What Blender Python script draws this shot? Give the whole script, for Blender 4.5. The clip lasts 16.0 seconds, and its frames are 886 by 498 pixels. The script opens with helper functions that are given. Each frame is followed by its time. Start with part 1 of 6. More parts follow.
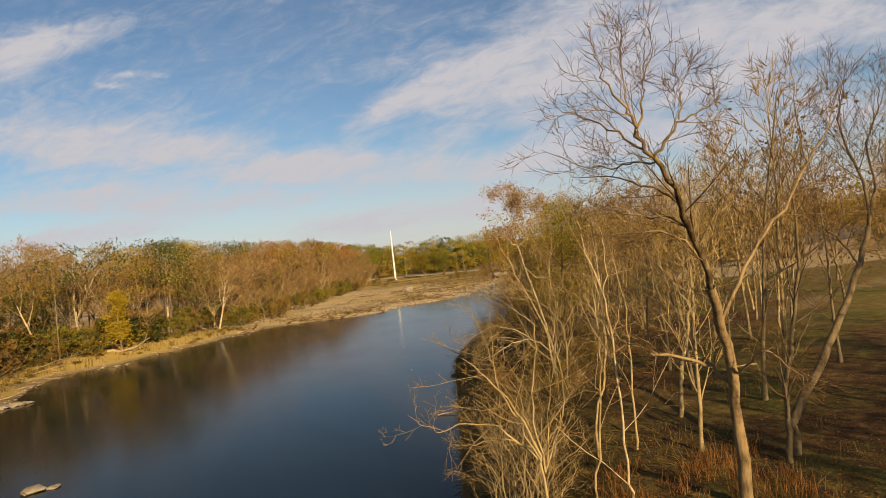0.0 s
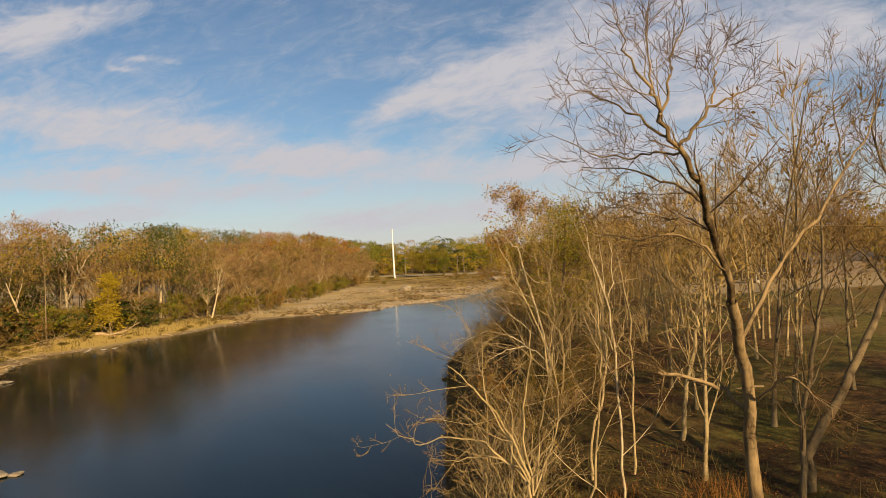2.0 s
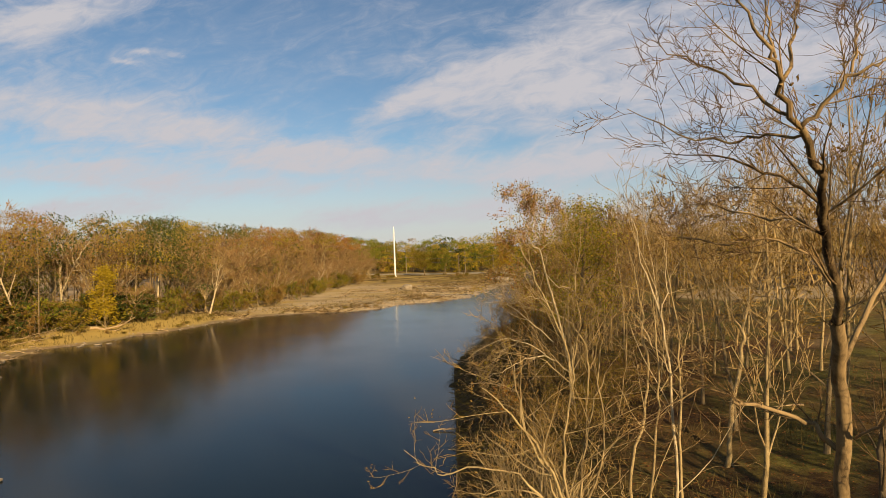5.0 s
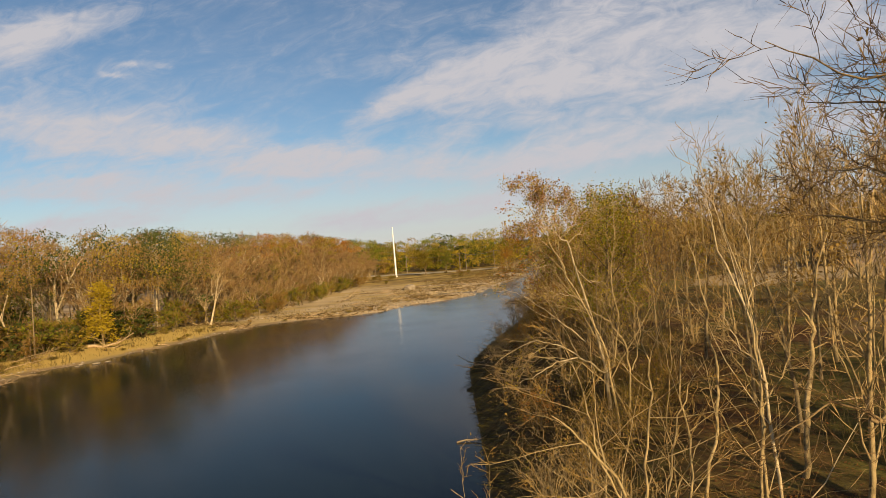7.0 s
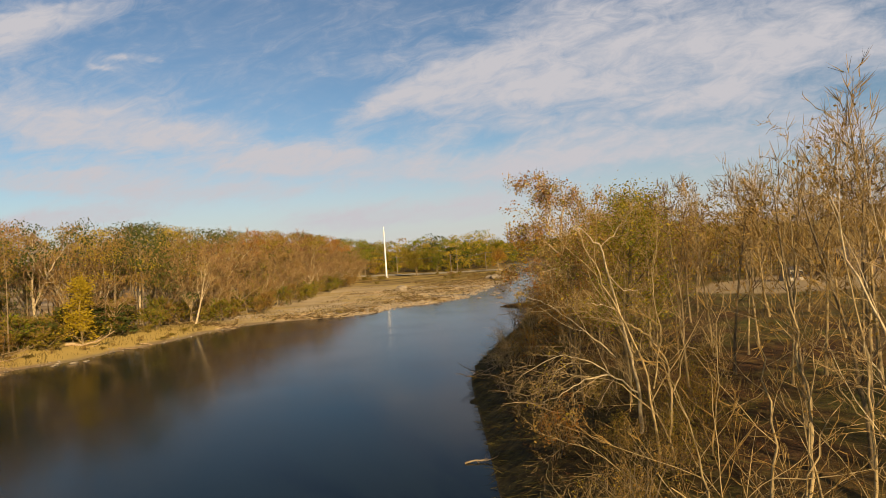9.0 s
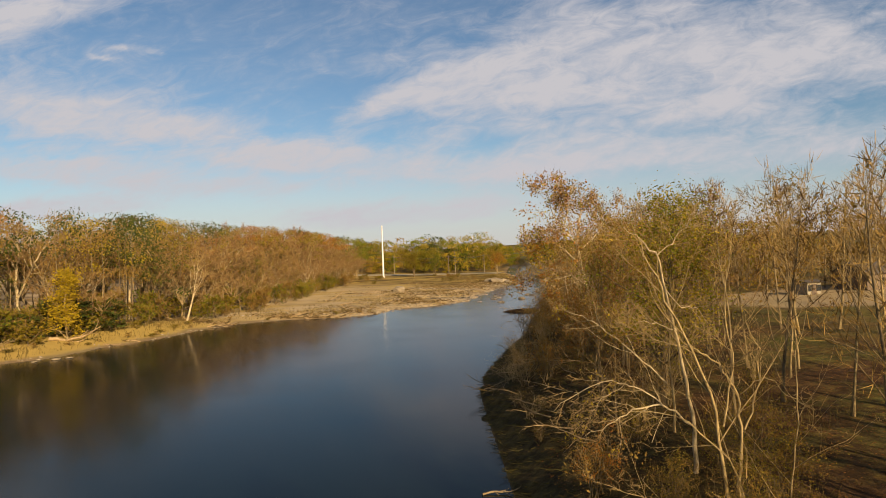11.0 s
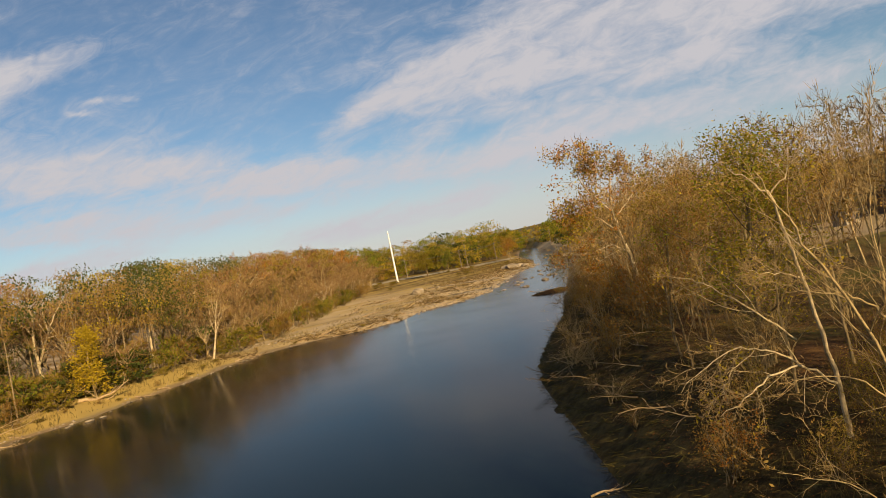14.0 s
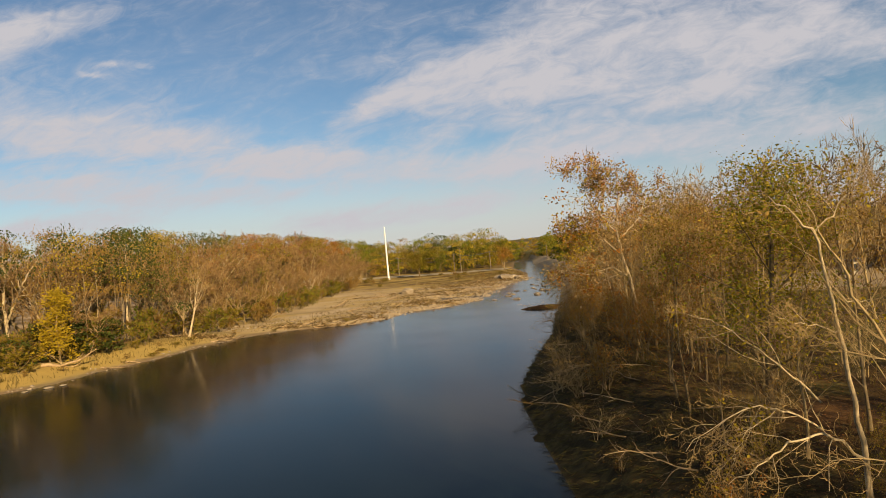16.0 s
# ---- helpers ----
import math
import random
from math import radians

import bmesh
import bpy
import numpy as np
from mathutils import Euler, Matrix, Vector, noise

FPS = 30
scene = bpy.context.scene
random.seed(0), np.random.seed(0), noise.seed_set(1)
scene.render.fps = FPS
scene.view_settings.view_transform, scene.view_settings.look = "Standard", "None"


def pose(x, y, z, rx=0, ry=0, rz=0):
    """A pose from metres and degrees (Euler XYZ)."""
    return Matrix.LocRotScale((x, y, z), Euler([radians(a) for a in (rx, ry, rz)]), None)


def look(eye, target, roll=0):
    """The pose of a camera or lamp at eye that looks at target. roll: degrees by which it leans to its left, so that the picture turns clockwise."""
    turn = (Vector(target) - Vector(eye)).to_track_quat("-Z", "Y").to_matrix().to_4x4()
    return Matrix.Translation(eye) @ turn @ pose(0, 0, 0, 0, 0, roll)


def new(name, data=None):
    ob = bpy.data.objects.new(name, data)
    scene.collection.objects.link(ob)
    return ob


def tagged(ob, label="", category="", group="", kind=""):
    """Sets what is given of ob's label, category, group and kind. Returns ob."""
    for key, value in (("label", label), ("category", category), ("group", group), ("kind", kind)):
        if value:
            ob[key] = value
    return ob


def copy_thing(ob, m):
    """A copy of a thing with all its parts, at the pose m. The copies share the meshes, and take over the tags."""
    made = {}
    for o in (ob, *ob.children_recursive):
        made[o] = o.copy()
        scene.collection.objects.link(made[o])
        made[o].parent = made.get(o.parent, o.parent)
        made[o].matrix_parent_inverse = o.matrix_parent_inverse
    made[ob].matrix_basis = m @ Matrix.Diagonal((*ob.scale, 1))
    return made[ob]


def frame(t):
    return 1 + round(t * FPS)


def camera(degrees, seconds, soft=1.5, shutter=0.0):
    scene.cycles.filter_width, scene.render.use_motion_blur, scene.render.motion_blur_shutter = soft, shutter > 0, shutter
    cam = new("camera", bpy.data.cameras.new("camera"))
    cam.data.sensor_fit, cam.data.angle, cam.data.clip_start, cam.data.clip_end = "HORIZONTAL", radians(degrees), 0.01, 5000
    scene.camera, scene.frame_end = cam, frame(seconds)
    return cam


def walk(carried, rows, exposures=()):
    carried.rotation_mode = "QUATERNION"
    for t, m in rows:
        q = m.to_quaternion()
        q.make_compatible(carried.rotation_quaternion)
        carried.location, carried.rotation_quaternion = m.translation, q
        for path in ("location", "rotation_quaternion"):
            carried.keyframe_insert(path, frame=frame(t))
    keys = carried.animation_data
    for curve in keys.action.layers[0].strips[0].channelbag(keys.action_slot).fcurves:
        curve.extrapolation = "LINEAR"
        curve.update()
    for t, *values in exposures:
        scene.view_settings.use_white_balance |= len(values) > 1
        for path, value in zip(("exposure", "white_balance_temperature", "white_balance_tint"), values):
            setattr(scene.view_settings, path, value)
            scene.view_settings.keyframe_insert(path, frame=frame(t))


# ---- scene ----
cam = camera(70, 16.0, soft=0.8)
# time, eye, target, lean
PATH = [
    (0, (0.00, 0.00, 12.00), (-0.99, 99.99, 12.23), -6.44),
    (0.5, (0.09, 0.51, 11.92), (-0.84, 100.50, 12.20), -5.61),
    (1, (0.22, 1.01, 11.80), (-0.73, 101.01, 12.26), -4.05),
    (1.5, (0.30, 1.52, 11.78), (-0.57, 101.52, 12.20), -2.72),
    (2, (0.29, 2.01, 11.78), (-0.95, 102.00, 12.22), -3.26),
    (2.5, (0.28, 2.57, 11.82), (-1.24, 102.55, 12.17), -4.28),
    (3, (0.24, 3.06, 11.84), (-1.28, 103.04, 12.20), -3.70),
    (3.5, (0.14, 3.45, 11.84), (-1.32, 103.44, 12.35), -1.00),
    (4, (-0.09, 3.77, 11.83), (-1.39, 103.76, 12.30), -0.79),
    (6.5, (-1.39, 6.79, 11.95), (-2.44, 106.78, 11.97), -4.66),
    (7, (-1.68, 7.62, 11.95), (-2.58, 107.61, 11.90), -4.90),
    (7.5, (-2.06, 8.44, 11.98), (-2.42, 108.44, 11.72), -7.09),
    (8, (-2.33, 9.29, 11.98), (-2.26, 109.29, 11.78), -6.74),
    (8.5, (-2.63, 10.18, 12.00), (-2.26, 110.18, 11.91), -5.02),
    (11, (-4.23, 15.15, 12.19), (-2.62, 115.14, 12.30), -2.01),
    (11.5, (-4.56, 15.96, 12.23), (-3.36, 115.95, 12.38), -1.55),
    (12, (-4.99, 16.54, 12.26), (-4.05, 116.54, 12.39), -1.66),
    (12.5, (-5.43, 17.11, 12.26), (-4.49, 117.10, 12.42), -1.67),
    (13, (-5.94, 17.57, 12.23), (-4.95, 117.57, 12.40), -2.16),
    (13.5, (-6.44, 17.92, 12.23), (-5.52, 117.91, 11.99), -8.82),
    (14, (-6.65, 18.54, 12.16), (-5.74, 118.53, 11.82), -11.62),
    (14.5, (-6.64, 19.30, 12.14), (-5.66, 119.30, 11.85), -10.55),
    (15, (-6.56, 20.04, 12.13), (-5.40, 120.03, 11.88), -9.30),
    (15.5, (-6.41, 20.82, 12.14), (-5.05, 120.81, 12.07), -6.01),
    (16, (-6.34, 21.50, 12.16), (-4.72, 121.48, 12.10), -5.06),
]
walk(cam, [(t, look(eye, target, roll)) for t, eye, target, roll in PATH])

# ---- world, sun ----
SUN_TO = Vector((0.46, -0.89, 0.0)).normalized()
SUN_ELEV = radians(22)
scene.view_settings.exposure = 0.94


def make_world():
    world = bpy.data.worlds.new("sky")
    scene.world = world
    world.use_nodes = True
    nt = world.node_tree
    nt.nodes.clear()
    N, L = nt.nodes.new, nt.links.new
    out, bg = N("ShaderNodeOutputWorld"), N("ShaderNodeBackground")
    sky = N("ShaderNodeTexSky")
    sky.sky_type = "NISHITA"
    sky.sun_disc = False
    sky.sun_elevation = SUN_ELEV
    sky.sun_rotation = math.atan2(SUN_TO.x, SUN_TO.y)
    sky.air_density, sky.dust_density, sky.ozone_density = 1.0, 0.25, 2.5

    def val(op, a, b=None, c=None, clamp=False):
        n = N("ShaderNodeMath")
        n.operation, n.use_clamp = op, clamp
        for i, v in enumerate((a, b, c)):
            if v is None:
                continue
            if isinstance(v, (int, float)):
                n.inputs[i].default_value = v
            else:
                L(v, n.inputs[i])
        return n.outputs[0]

    def ramp(v, lo, hi):
        n = N("ShaderNodeMapRange")
        n.interpolation_type = "SMOOTHSTEP"
        L(v, n.inputs[0])
        n.inputs[1].default_value, n.inputs[2].default_value = lo, hi
        return n.outputs[0]

    coord = N("ShaderNodeTexCoord")
    sep = N("ShaderNodeSeparateXYZ")
    L(coord.outputs["Generated"], sep.inputs[0])
    x, y, z = sep.outputs
    # the cloud layer seen as a flat sheet overhead
    zz = val("ADD", val("MAXIMUM", z, 0.0), 0.16)
    px, py = val("DIVIDE", x, zz), val("DIVIDE", y, zz)

    def noise_at(sx, sy, ox, scale, detail, rough, distort=0.0):
        c = N("ShaderNodeCombineXYZ")
        L(val("MULTIPLY_ADD", px, sx, ox), c.inputs[0])
        L(val("MULTIPLY_ADD", py, sy, ox), c.inputs[1])
        n = N("ShaderNodeTexNoise")
        n.inputs["Scale"].default_value, n.inputs["Detail"].default_value = scale, detail
        n.inputs["Roughness"].default_value, n.inputs["Distortion"].default_value = rough, distort
        L(c.outputs[0], n.inputs["Vector"])
        return n.outputs["Fac"]

    # across and upward, seen ahead of the viewer
    yy = val("MAXIMUM", y, 0.05)
    u, v = val("DIVIDE", x, yy), val("DIVIDE", z, yy)

    def streaks(scale, stretch, shear, offset, detail, rough, distort):
        c = N("ShaderNodeCombineXYZ")
        L(u, c.inputs[0])
        L(val("MULTIPLY", val("SUBTRACT", v, val("MULTIPLY", u, shear)), stretch), c.inputs[1])
        c.inputs[2].default_value = offset
        n = N("ShaderNodeTexNoise")
        n.inputs["Scale"].default_value, n.inputs["Detail"].default_value = scale, detail
        n.inputs["Roughness"].default_value, n.inputs["Distortion"].default_value = rough, distort
        L(c.outputs[0], n.inputs["Vector"])
        return n.outputs["Fac"]

    def moved(axis, coarse, fine, o):
        a = val("MULTIPLY_ADD", val("SUBTRACT", streaks(4.0, 2.0, 0.1, o, 4, 0.6, 0.0), 0.5), coarse, axis)
        return val("MULTIPLY_ADD", val("SUBTRACT", streaks(15.0, 2.2, 0.25, o + 2.0, 4, 0.6, 0.0), 0.5), fine, a)

    drift = N("ShaderNodeCombineXYZ")
    L(moved(u, 0.12, 0.05, 3.1), drift.inputs[0])
    L(moved(v, 0.050, 0.024, 7.7), drift.inputs[1])
    mass = None
    # banks of thin high cloud: centre across, centre up, half width, half height, slope, strength
    for cu, cv, wu, wv, slope, k in CLOUDS_WEST + CLOUDS_EAST:
        local = N("ShaderNodeMapping")
        local.vector_type = "TEXTURE"
        local.inputs["Location"].default_value = (cu, cv, 0)
        local.inputs["Rotation"].default_value = (0, 0, math.atan(slope))
        local.inputs["Scale"].default_value = (1.2 * wu, 1.45 * wv, 1)
        L(drift.outputs[0], local.inputs["Vector"])
        far = N("ShaderNodeVectorMath")
        far.operation = "DOT_PRODUCT"
        L(local.outputs[0], far.inputs[0])
        L(local.outputs[0], far.inputs[1])
        g = val("MULTIPLY", val("POWER", 2.718, val("MULTIPLY", far.outputs["Value"], -1.0)), k)
        mass = g if mass is None else val("ADD", mass, g)
    mass = val("MINIMUM", mass, 1.05)
    tex = val("ADD", val("MULTIPLY", streaks(5.0, 3.4, 0.16, 1.0, 8, 0.62, 0.5), 0.6), val("MULTIPLY", streaks(17.0, 2.2, 0.16, 4.0, 7, 0.62, 1.2), 0.4))
    behind = ramp(y, 0.35, 0.05)
    general = val("MULTIPLY", ramp(noise_at(0.5, 1.0, 1.0, 1.2, 7, 0.6, 0.3), 0.45, 0.75), 0.6)
    front = val("ADD", ramp(val("MULTIPLY_ADD", val("SUBTRACT", tex, 0.5), 2.6, mass), -0.05, 1.45), val("MULTIPLY", ramp(tex, 0.32, 0.75), 0.26))
    low = val("MULTIPLY", ramp(val("MULTIPLY_ADD", val("SUBTRACT", tex, 0.5), 0.16, v), 0.165, 0.0), 0.74)
    cover = val("MAXIMUM", front, val("MULTIPLY", general, behind))
    cover = val("ADD", cover, val("MULTIPLY", low, val("SUBTRACT", 1.0, cover)))
    cover = val("MULTIPLY", cover, 0.93, clamp=True)
    mix = N("ShaderNodeMix")
    mix.data_type = "RGBA"
    L(cover, mix.inputs["Factor"])
    grade = N("ShaderNodeMix")
    grade.data_type, grade.blend_type = "RGBA", "MULTIPLY"
    grade.inputs["Factor"].default_value = 1.0
    L(sky.outputs[0], grade.inputs["A"])
    grade.inputs["B"].default_value = SKY_GRADE
    L(grade.outputs["Result"], mix.inputs["A"])
    mix.inputs["B"].default_value = CLOUD_COLOUR
    L(mix.outputs["Result"], bg.inputs["Color"])
    bg.inputs["Strength"].default_value = 0.05
    L(bg.outputs[0], out.inputs["Surface"])


SKY_GRADE = (0.84, 0.90, 0.91, 1)
CLOUD_COLOUR = (6.0, 5.8, 6.1, 1)
CLOUDS_WEST = [
    (-0.602, 0.393, 0.134, 0.023, 0.14, 0.95),
    (-0.648, 0.317, 0.080, 0.054, 0.06, 0.40),
    (-0.564, 0.230, 0.188, 0.027, -0.14, 1.20),
    (-0.433, 0.202, 0.080, 0.011, -0.14, 0.65),
    (-0.449, 0.262, 0.098, 0.018, 0.26, 0.45),
    (-0.593, 0.147, 0.107, 0.013, -0.02, 1.54),
    (-0.467, 0.121, 0.116, 0.012, -0.04, 0.91),
    (-0.586, 0.087, 0.152, 0.013, 0.01, 1.27),
    (-0.205, 0.154, 0.147, 0.015, -0.01, 1.60),
    (-0.222, 0.177, 0.023, 0.004, 0.16, 0.91),
    (-0.128, 0.061, 0.098, 0.014, 0.06, 0.91),
    (-0.480, 0.332, 0.014, 0.004, 0.16, 0.78),
    (-0.495, 0.318, 0.013, 0.003, 0.01, 0.78),
    (-0.429, 0.328, 0.013, 0.004, 0.06, 0.52),
    (-0.251, 0.109, 0.107, 0.013, 0.01, 0.91),
]
CLOUDS_EAST = [
    (0.061, 0.121, 0.134, 0.015, -0.06, 1.26),
    (0.033, 0.062, 0.116, 0.011, 0.11, 1.19),
    (-0.073, 0.231, 0.055, 0.013, 0.46, 0.95),
    (0.093, 0.259, 0.098, 0.032, 0.08, 1.00),
    (0.020, 0.225, 0.032, 0.014, 0.31, 0.90),
    (0.256, 0.281, 0.161, 0.038, -0.04, 0.95),
    (0.222, 0.349, 0.049, 0.040, 0.26, 0.60),
    (0.490, 0.269, 0.223, 0.034, -0.04, 1.00),
    (0.664, 0.291, 0.116, 0.029, -0.04, 1.00),
    (0.452, 0.207, 0.134, 0.014, -0.04, 0.84),
    (0.287, 0.152, 0.116, 0.021, 0.01, 1.40),
    (0.540, 0.144, 0.196, 0.023, 0.01, 0.98),
    (0.421, 0.361, 0.196, 0.030, 0.01, 0.50),
    (0.648, 0.350, 0.098, 0.020, 0.06, 0.50),
    (0.127, 0.191, 0.098, 0.013, 0.06, 0.77),
]
make_world()
sun = new("sun", bpy.data.lights.new("sun", "SUN"))
sun.data.energy, sun.data.angle, sun.data.color = 4.7, radians(0.6), (1.0, 0.745, 0.425)
sun.matrix_world = look((0, 0, 60), Vector((0, 0, 60)) - SUN_TO - Vector((0, 0, math.tan(SUN_ELEV))))


# ---- materials ----
def material(name):
    m = bpy.data.materials.new(name)
    m.use_nodes = True
    nt = m.node_tree
    return m, nt, nt.nodes["Principled BSDF"], nt.nodes.new, nt.links.new


def noise_node(nt, scale, detail=4, rough=0.6, vec=None):
    n = nt.nodes.new("ShaderNodeTexNoise")
    n.inputs["Scale"].default_value, n.inputs["Detail"].default_value, n.inputs["Roughness"].default_value = scale, detail, rough
    if vec is not None:
        nt.links.new(vec, n.inputs["Vector"])
    return n


def ramp_node(nt, fac, stops):
    r = nt.nodes.new("ShaderNodeValToRGB")
    els = r.color_ramp.elements
    while len(els) < len(stops):
        els.new(0.5)
    for e, (p, c) in zip(els, stops):
        e.position, e.color = p, (*c, 1)
    nt.links.new(fac, r.inputs[0])
    return r.outputs["Color"]


def bump_node(nt, height, bsdf, strength=0.4, dist=0.02):
    b = nt.nodes.new("ShaderNodeBump")
    b.inputs["Strength"].default_value, b.inputs["Distance"].default_value = strength, dist
    nt.links.new(height, b.inputs["Height"])
    nt.links.new(b.outputs[0], bsdf.inputs["Normal"])


def position(nt):
    return nt.nodes.new("ShaderNodeNewGeometry").outputs["Position"]


def simple(name, c1, c2, scale, rough=0.9, bump=0.4, dist=0.02):
    m, nt, b, N, L = material(name)
    obj = N("ShaderNodeTexCoord").outputs["Object"]
    n = noise_node(nt, scale, 6, 0.65, obj)
    L(ramp_node(nt, n.outputs["Fac"], [(0.3, c1), (0.7, c2)]), b.inputs["Base Color"])
    b.inputs["Roughness"].default_value = rough
    bump_node(nt, n.outputs["Fac"], b, bump, dist)
    return m


def leaf_material(name, stops, through_light=0.45):
    m, nt, b, N, L = material(name)
    geo = N("ShaderNodeNewGeometry")
    info = N("ShaderNodeObjectInfo")
    add = N("ShaderNodeMath")
    add.operation = "MULTIPLY_ADD"
    L(info.outputs["Random"], add.inputs[0])
    add.inputs[1].default_value = 0.55
    half = N("ShaderNodeMath")
    half.operation = "MULTIPLY"
    L(geo.outputs["Random Per Island"], half.inputs[0])
    half.inputs[1].default_value = 0.45
    L(half.outputs[0], add.inputs[2])
    col = ramp_node(nt, add.outputs[0], stops)
    L(col, b.inputs["Base Color"])
    b.inputs["Roughness"].default_value = 0.75
    b.inputs["Specular IOR Level"].default_value = 0.2
    tr = N("ShaderNodeBsdfTranslucent")
    L(col, tr.inputs["Color"])
    mix = N("ShaderNodeMixShader")
    mix.inputs[0].default_value = through_light
    L(b.outputs[0], mix.inputs[1])
    L(tr.outputs[0], mix.inputs[2])
    L(mix.outputs[0], nt.nodes["Material Output"].inputs["Surface"])
    return m


def bark_material(name, dark, pale, scale=5.0, patch=0.5):
    m, nt, b, N, L = material(name)
    obj = N("ShaderNodeTexCoord").outputs["Object"]
    mp = N("ShaderNodeMapping")
    mp.inputs["Scale"].default_value = (1.6, 1.6, 0.35)
    L(obj, mp.inputs["Vector"])
    n1 = noise_node(nt, scale * 1.6, 6, 0.75, mp.outputs[0])
    n2 = noise_node(nt, scale * 0.30, 4, 0.65, obj)
    info = N("ShaderNodeObjectInfo")
    mx = N("ShaderNodeMath")
    mx.operation = "ADD"
    L(n1.outputs["Fac"], mx.inputs[0])
    L(n2.outputs["Fac"], mx.inputs[1])
    tint = N("ShaderNodeMath")
    tint.operation = "MULTIPLY_ADD"
    L(info.outputs["Random"], tint.inputs[0])
    tint.inputs[1].default_value = 0.16
    L(mx.outputs[0], tint.inputs[2])
    # the sum runs from about 0.6 to 1.5
    half = N("ShaderNodeMath")
    half.operation = "MULTIPLY"
    L(tint.outputs[0], half.inputs[0])
    half.inputs[1].default_value = 0.5
    mid = 0.35 + patch * 0.22
    crack = tuple(0.5 * c for c in dark)
    L(ramp_node(nt, half.outputs[0], [(mid - 0.16, crack), (mid - 0.06, dark), (mid + 0.09, pale), (mid + 0.22, tuple(min(0.9, 1.25 * c) for c in pale))]), b.inputs["Base Color"])
    b.inputs["Roughness"].default_value = 0.92
    b.inputs["Specular IOR Level"].default_value = 0.15
    bump_node(nt, n1.outputs["Fac"], b, 0.8, 0.05)
    return m


BARK_GREY = bark_material("bark_grey", (0.045, 0.031, 0.016), (0.19, 0.14, 0.075), 5.0, 0.45)
BARK_PALE = bark_material("bark_pale", (0.09, 0.061, 0.027), (0.325, 0.238, 0.113), 4.0, 0.45)
BARK_WHITE = bark_material("bark_white", (0.13, 0.095, 0.048), (0.43, 0.335, 0.195), 3.0, 0.45)
BARK_MOTTLED = bark_material("bark_mottled", (0.040, 0.025, 0.011), (0.25, 0.17, 0.08), 1.5, 0.62)
BARK_DARK = bark_material("bark_dark", (0.030, 0.020, 0.010), (0.14, 0.10, 0.052), 5.0, 0.5)
TWIG = bark_material("twig", (0.095, 0.056, 0.017), (0.235, 0.148, 0.044), 2.0)
TWIG_PALE = bark_material("twig_pale", (0.10, 0.066, 0.025), (0.30, 0.205, 0.085), 2.0)
TWIG_GREY = bark_material("twig_grey", (0.060, 0.033, 0.013), (0.146, 0.087, 0.034), 2.0)
TWIG_HAZE = bark_material("twig_haze", (0.105, 0.062, 0.024), (0.225, 0.138, 0.056), 2.0)
LEAF_BROWN = leaf_material("leaf_brown", [(0.0, (0.14, 0.076, 0.014)), (0.5, (0.24, 0.140, 0.027)), (1.0, (0.33, 0.215, 0.050))])
LEAF_OLIVE = leaf_material("leaf_olive", [(0.0, (0.105, 0.082, 0.006)), (0.5, (0.185, 0.142, 0.010)), (1.0, (0.28, 0.215, 0.018))])
LEAF_GREEN = leaf_material("leaf_green", [(0.0, (0.072, 0.086, 0.006)), (0.5, (0.14, 0.155, 0.009)), (1.0, (0.24, 0.235, 0.016))])
LEAF_DARK = leaf_material("leaf_dark", [(0.0, (0.024, 0.035, 0.005)), (1.0, (0.073, 0.084, 0.011))], 0.2)
LEAF_YELLOW = leaf_material("leaf_yellow", [(0.0, (0.20, 0.145, 0.010)), (0.5, (0.33, 0.24, 0.016)), (1.0, (0.46, 0.34, 0.03))])
LEAF_ORANGE = leaf_material("leaf_orange", [(0.0, (0.21, 0.072, 0.010)), (0.5, (0.33, 0.125, 0.016)), (1.0, (0.385, 0.19, 0.026))])
LEAF_TAN = leaf_material("leaf_tan", [(0.0, (0.22, 0.13, 0.045)), (0.5, (0.33, 0.215, 0.085)), (1.0, (0.44, 0.31, 0.14))])
LEAF_GOLD = leaf_material("leaf_gold", [(0.0, (0.33, 0.235, 0.010)), (0.5, (0.43, 0.31, 0.018)), (1.0, (0.52, 0.39, 0.035))])
LEAF_RED = leaf_material("leaf_red", [(0.0, (0.14, 0.045, 0.018)), (1.0, (0.27, 0.10, 0.035))])
POLE_PAINT = simple("pole_paint", (0.60, 0.58, 0.55), (0.72, 0.70, 0.66), 0.6, 0.5, 0.05)


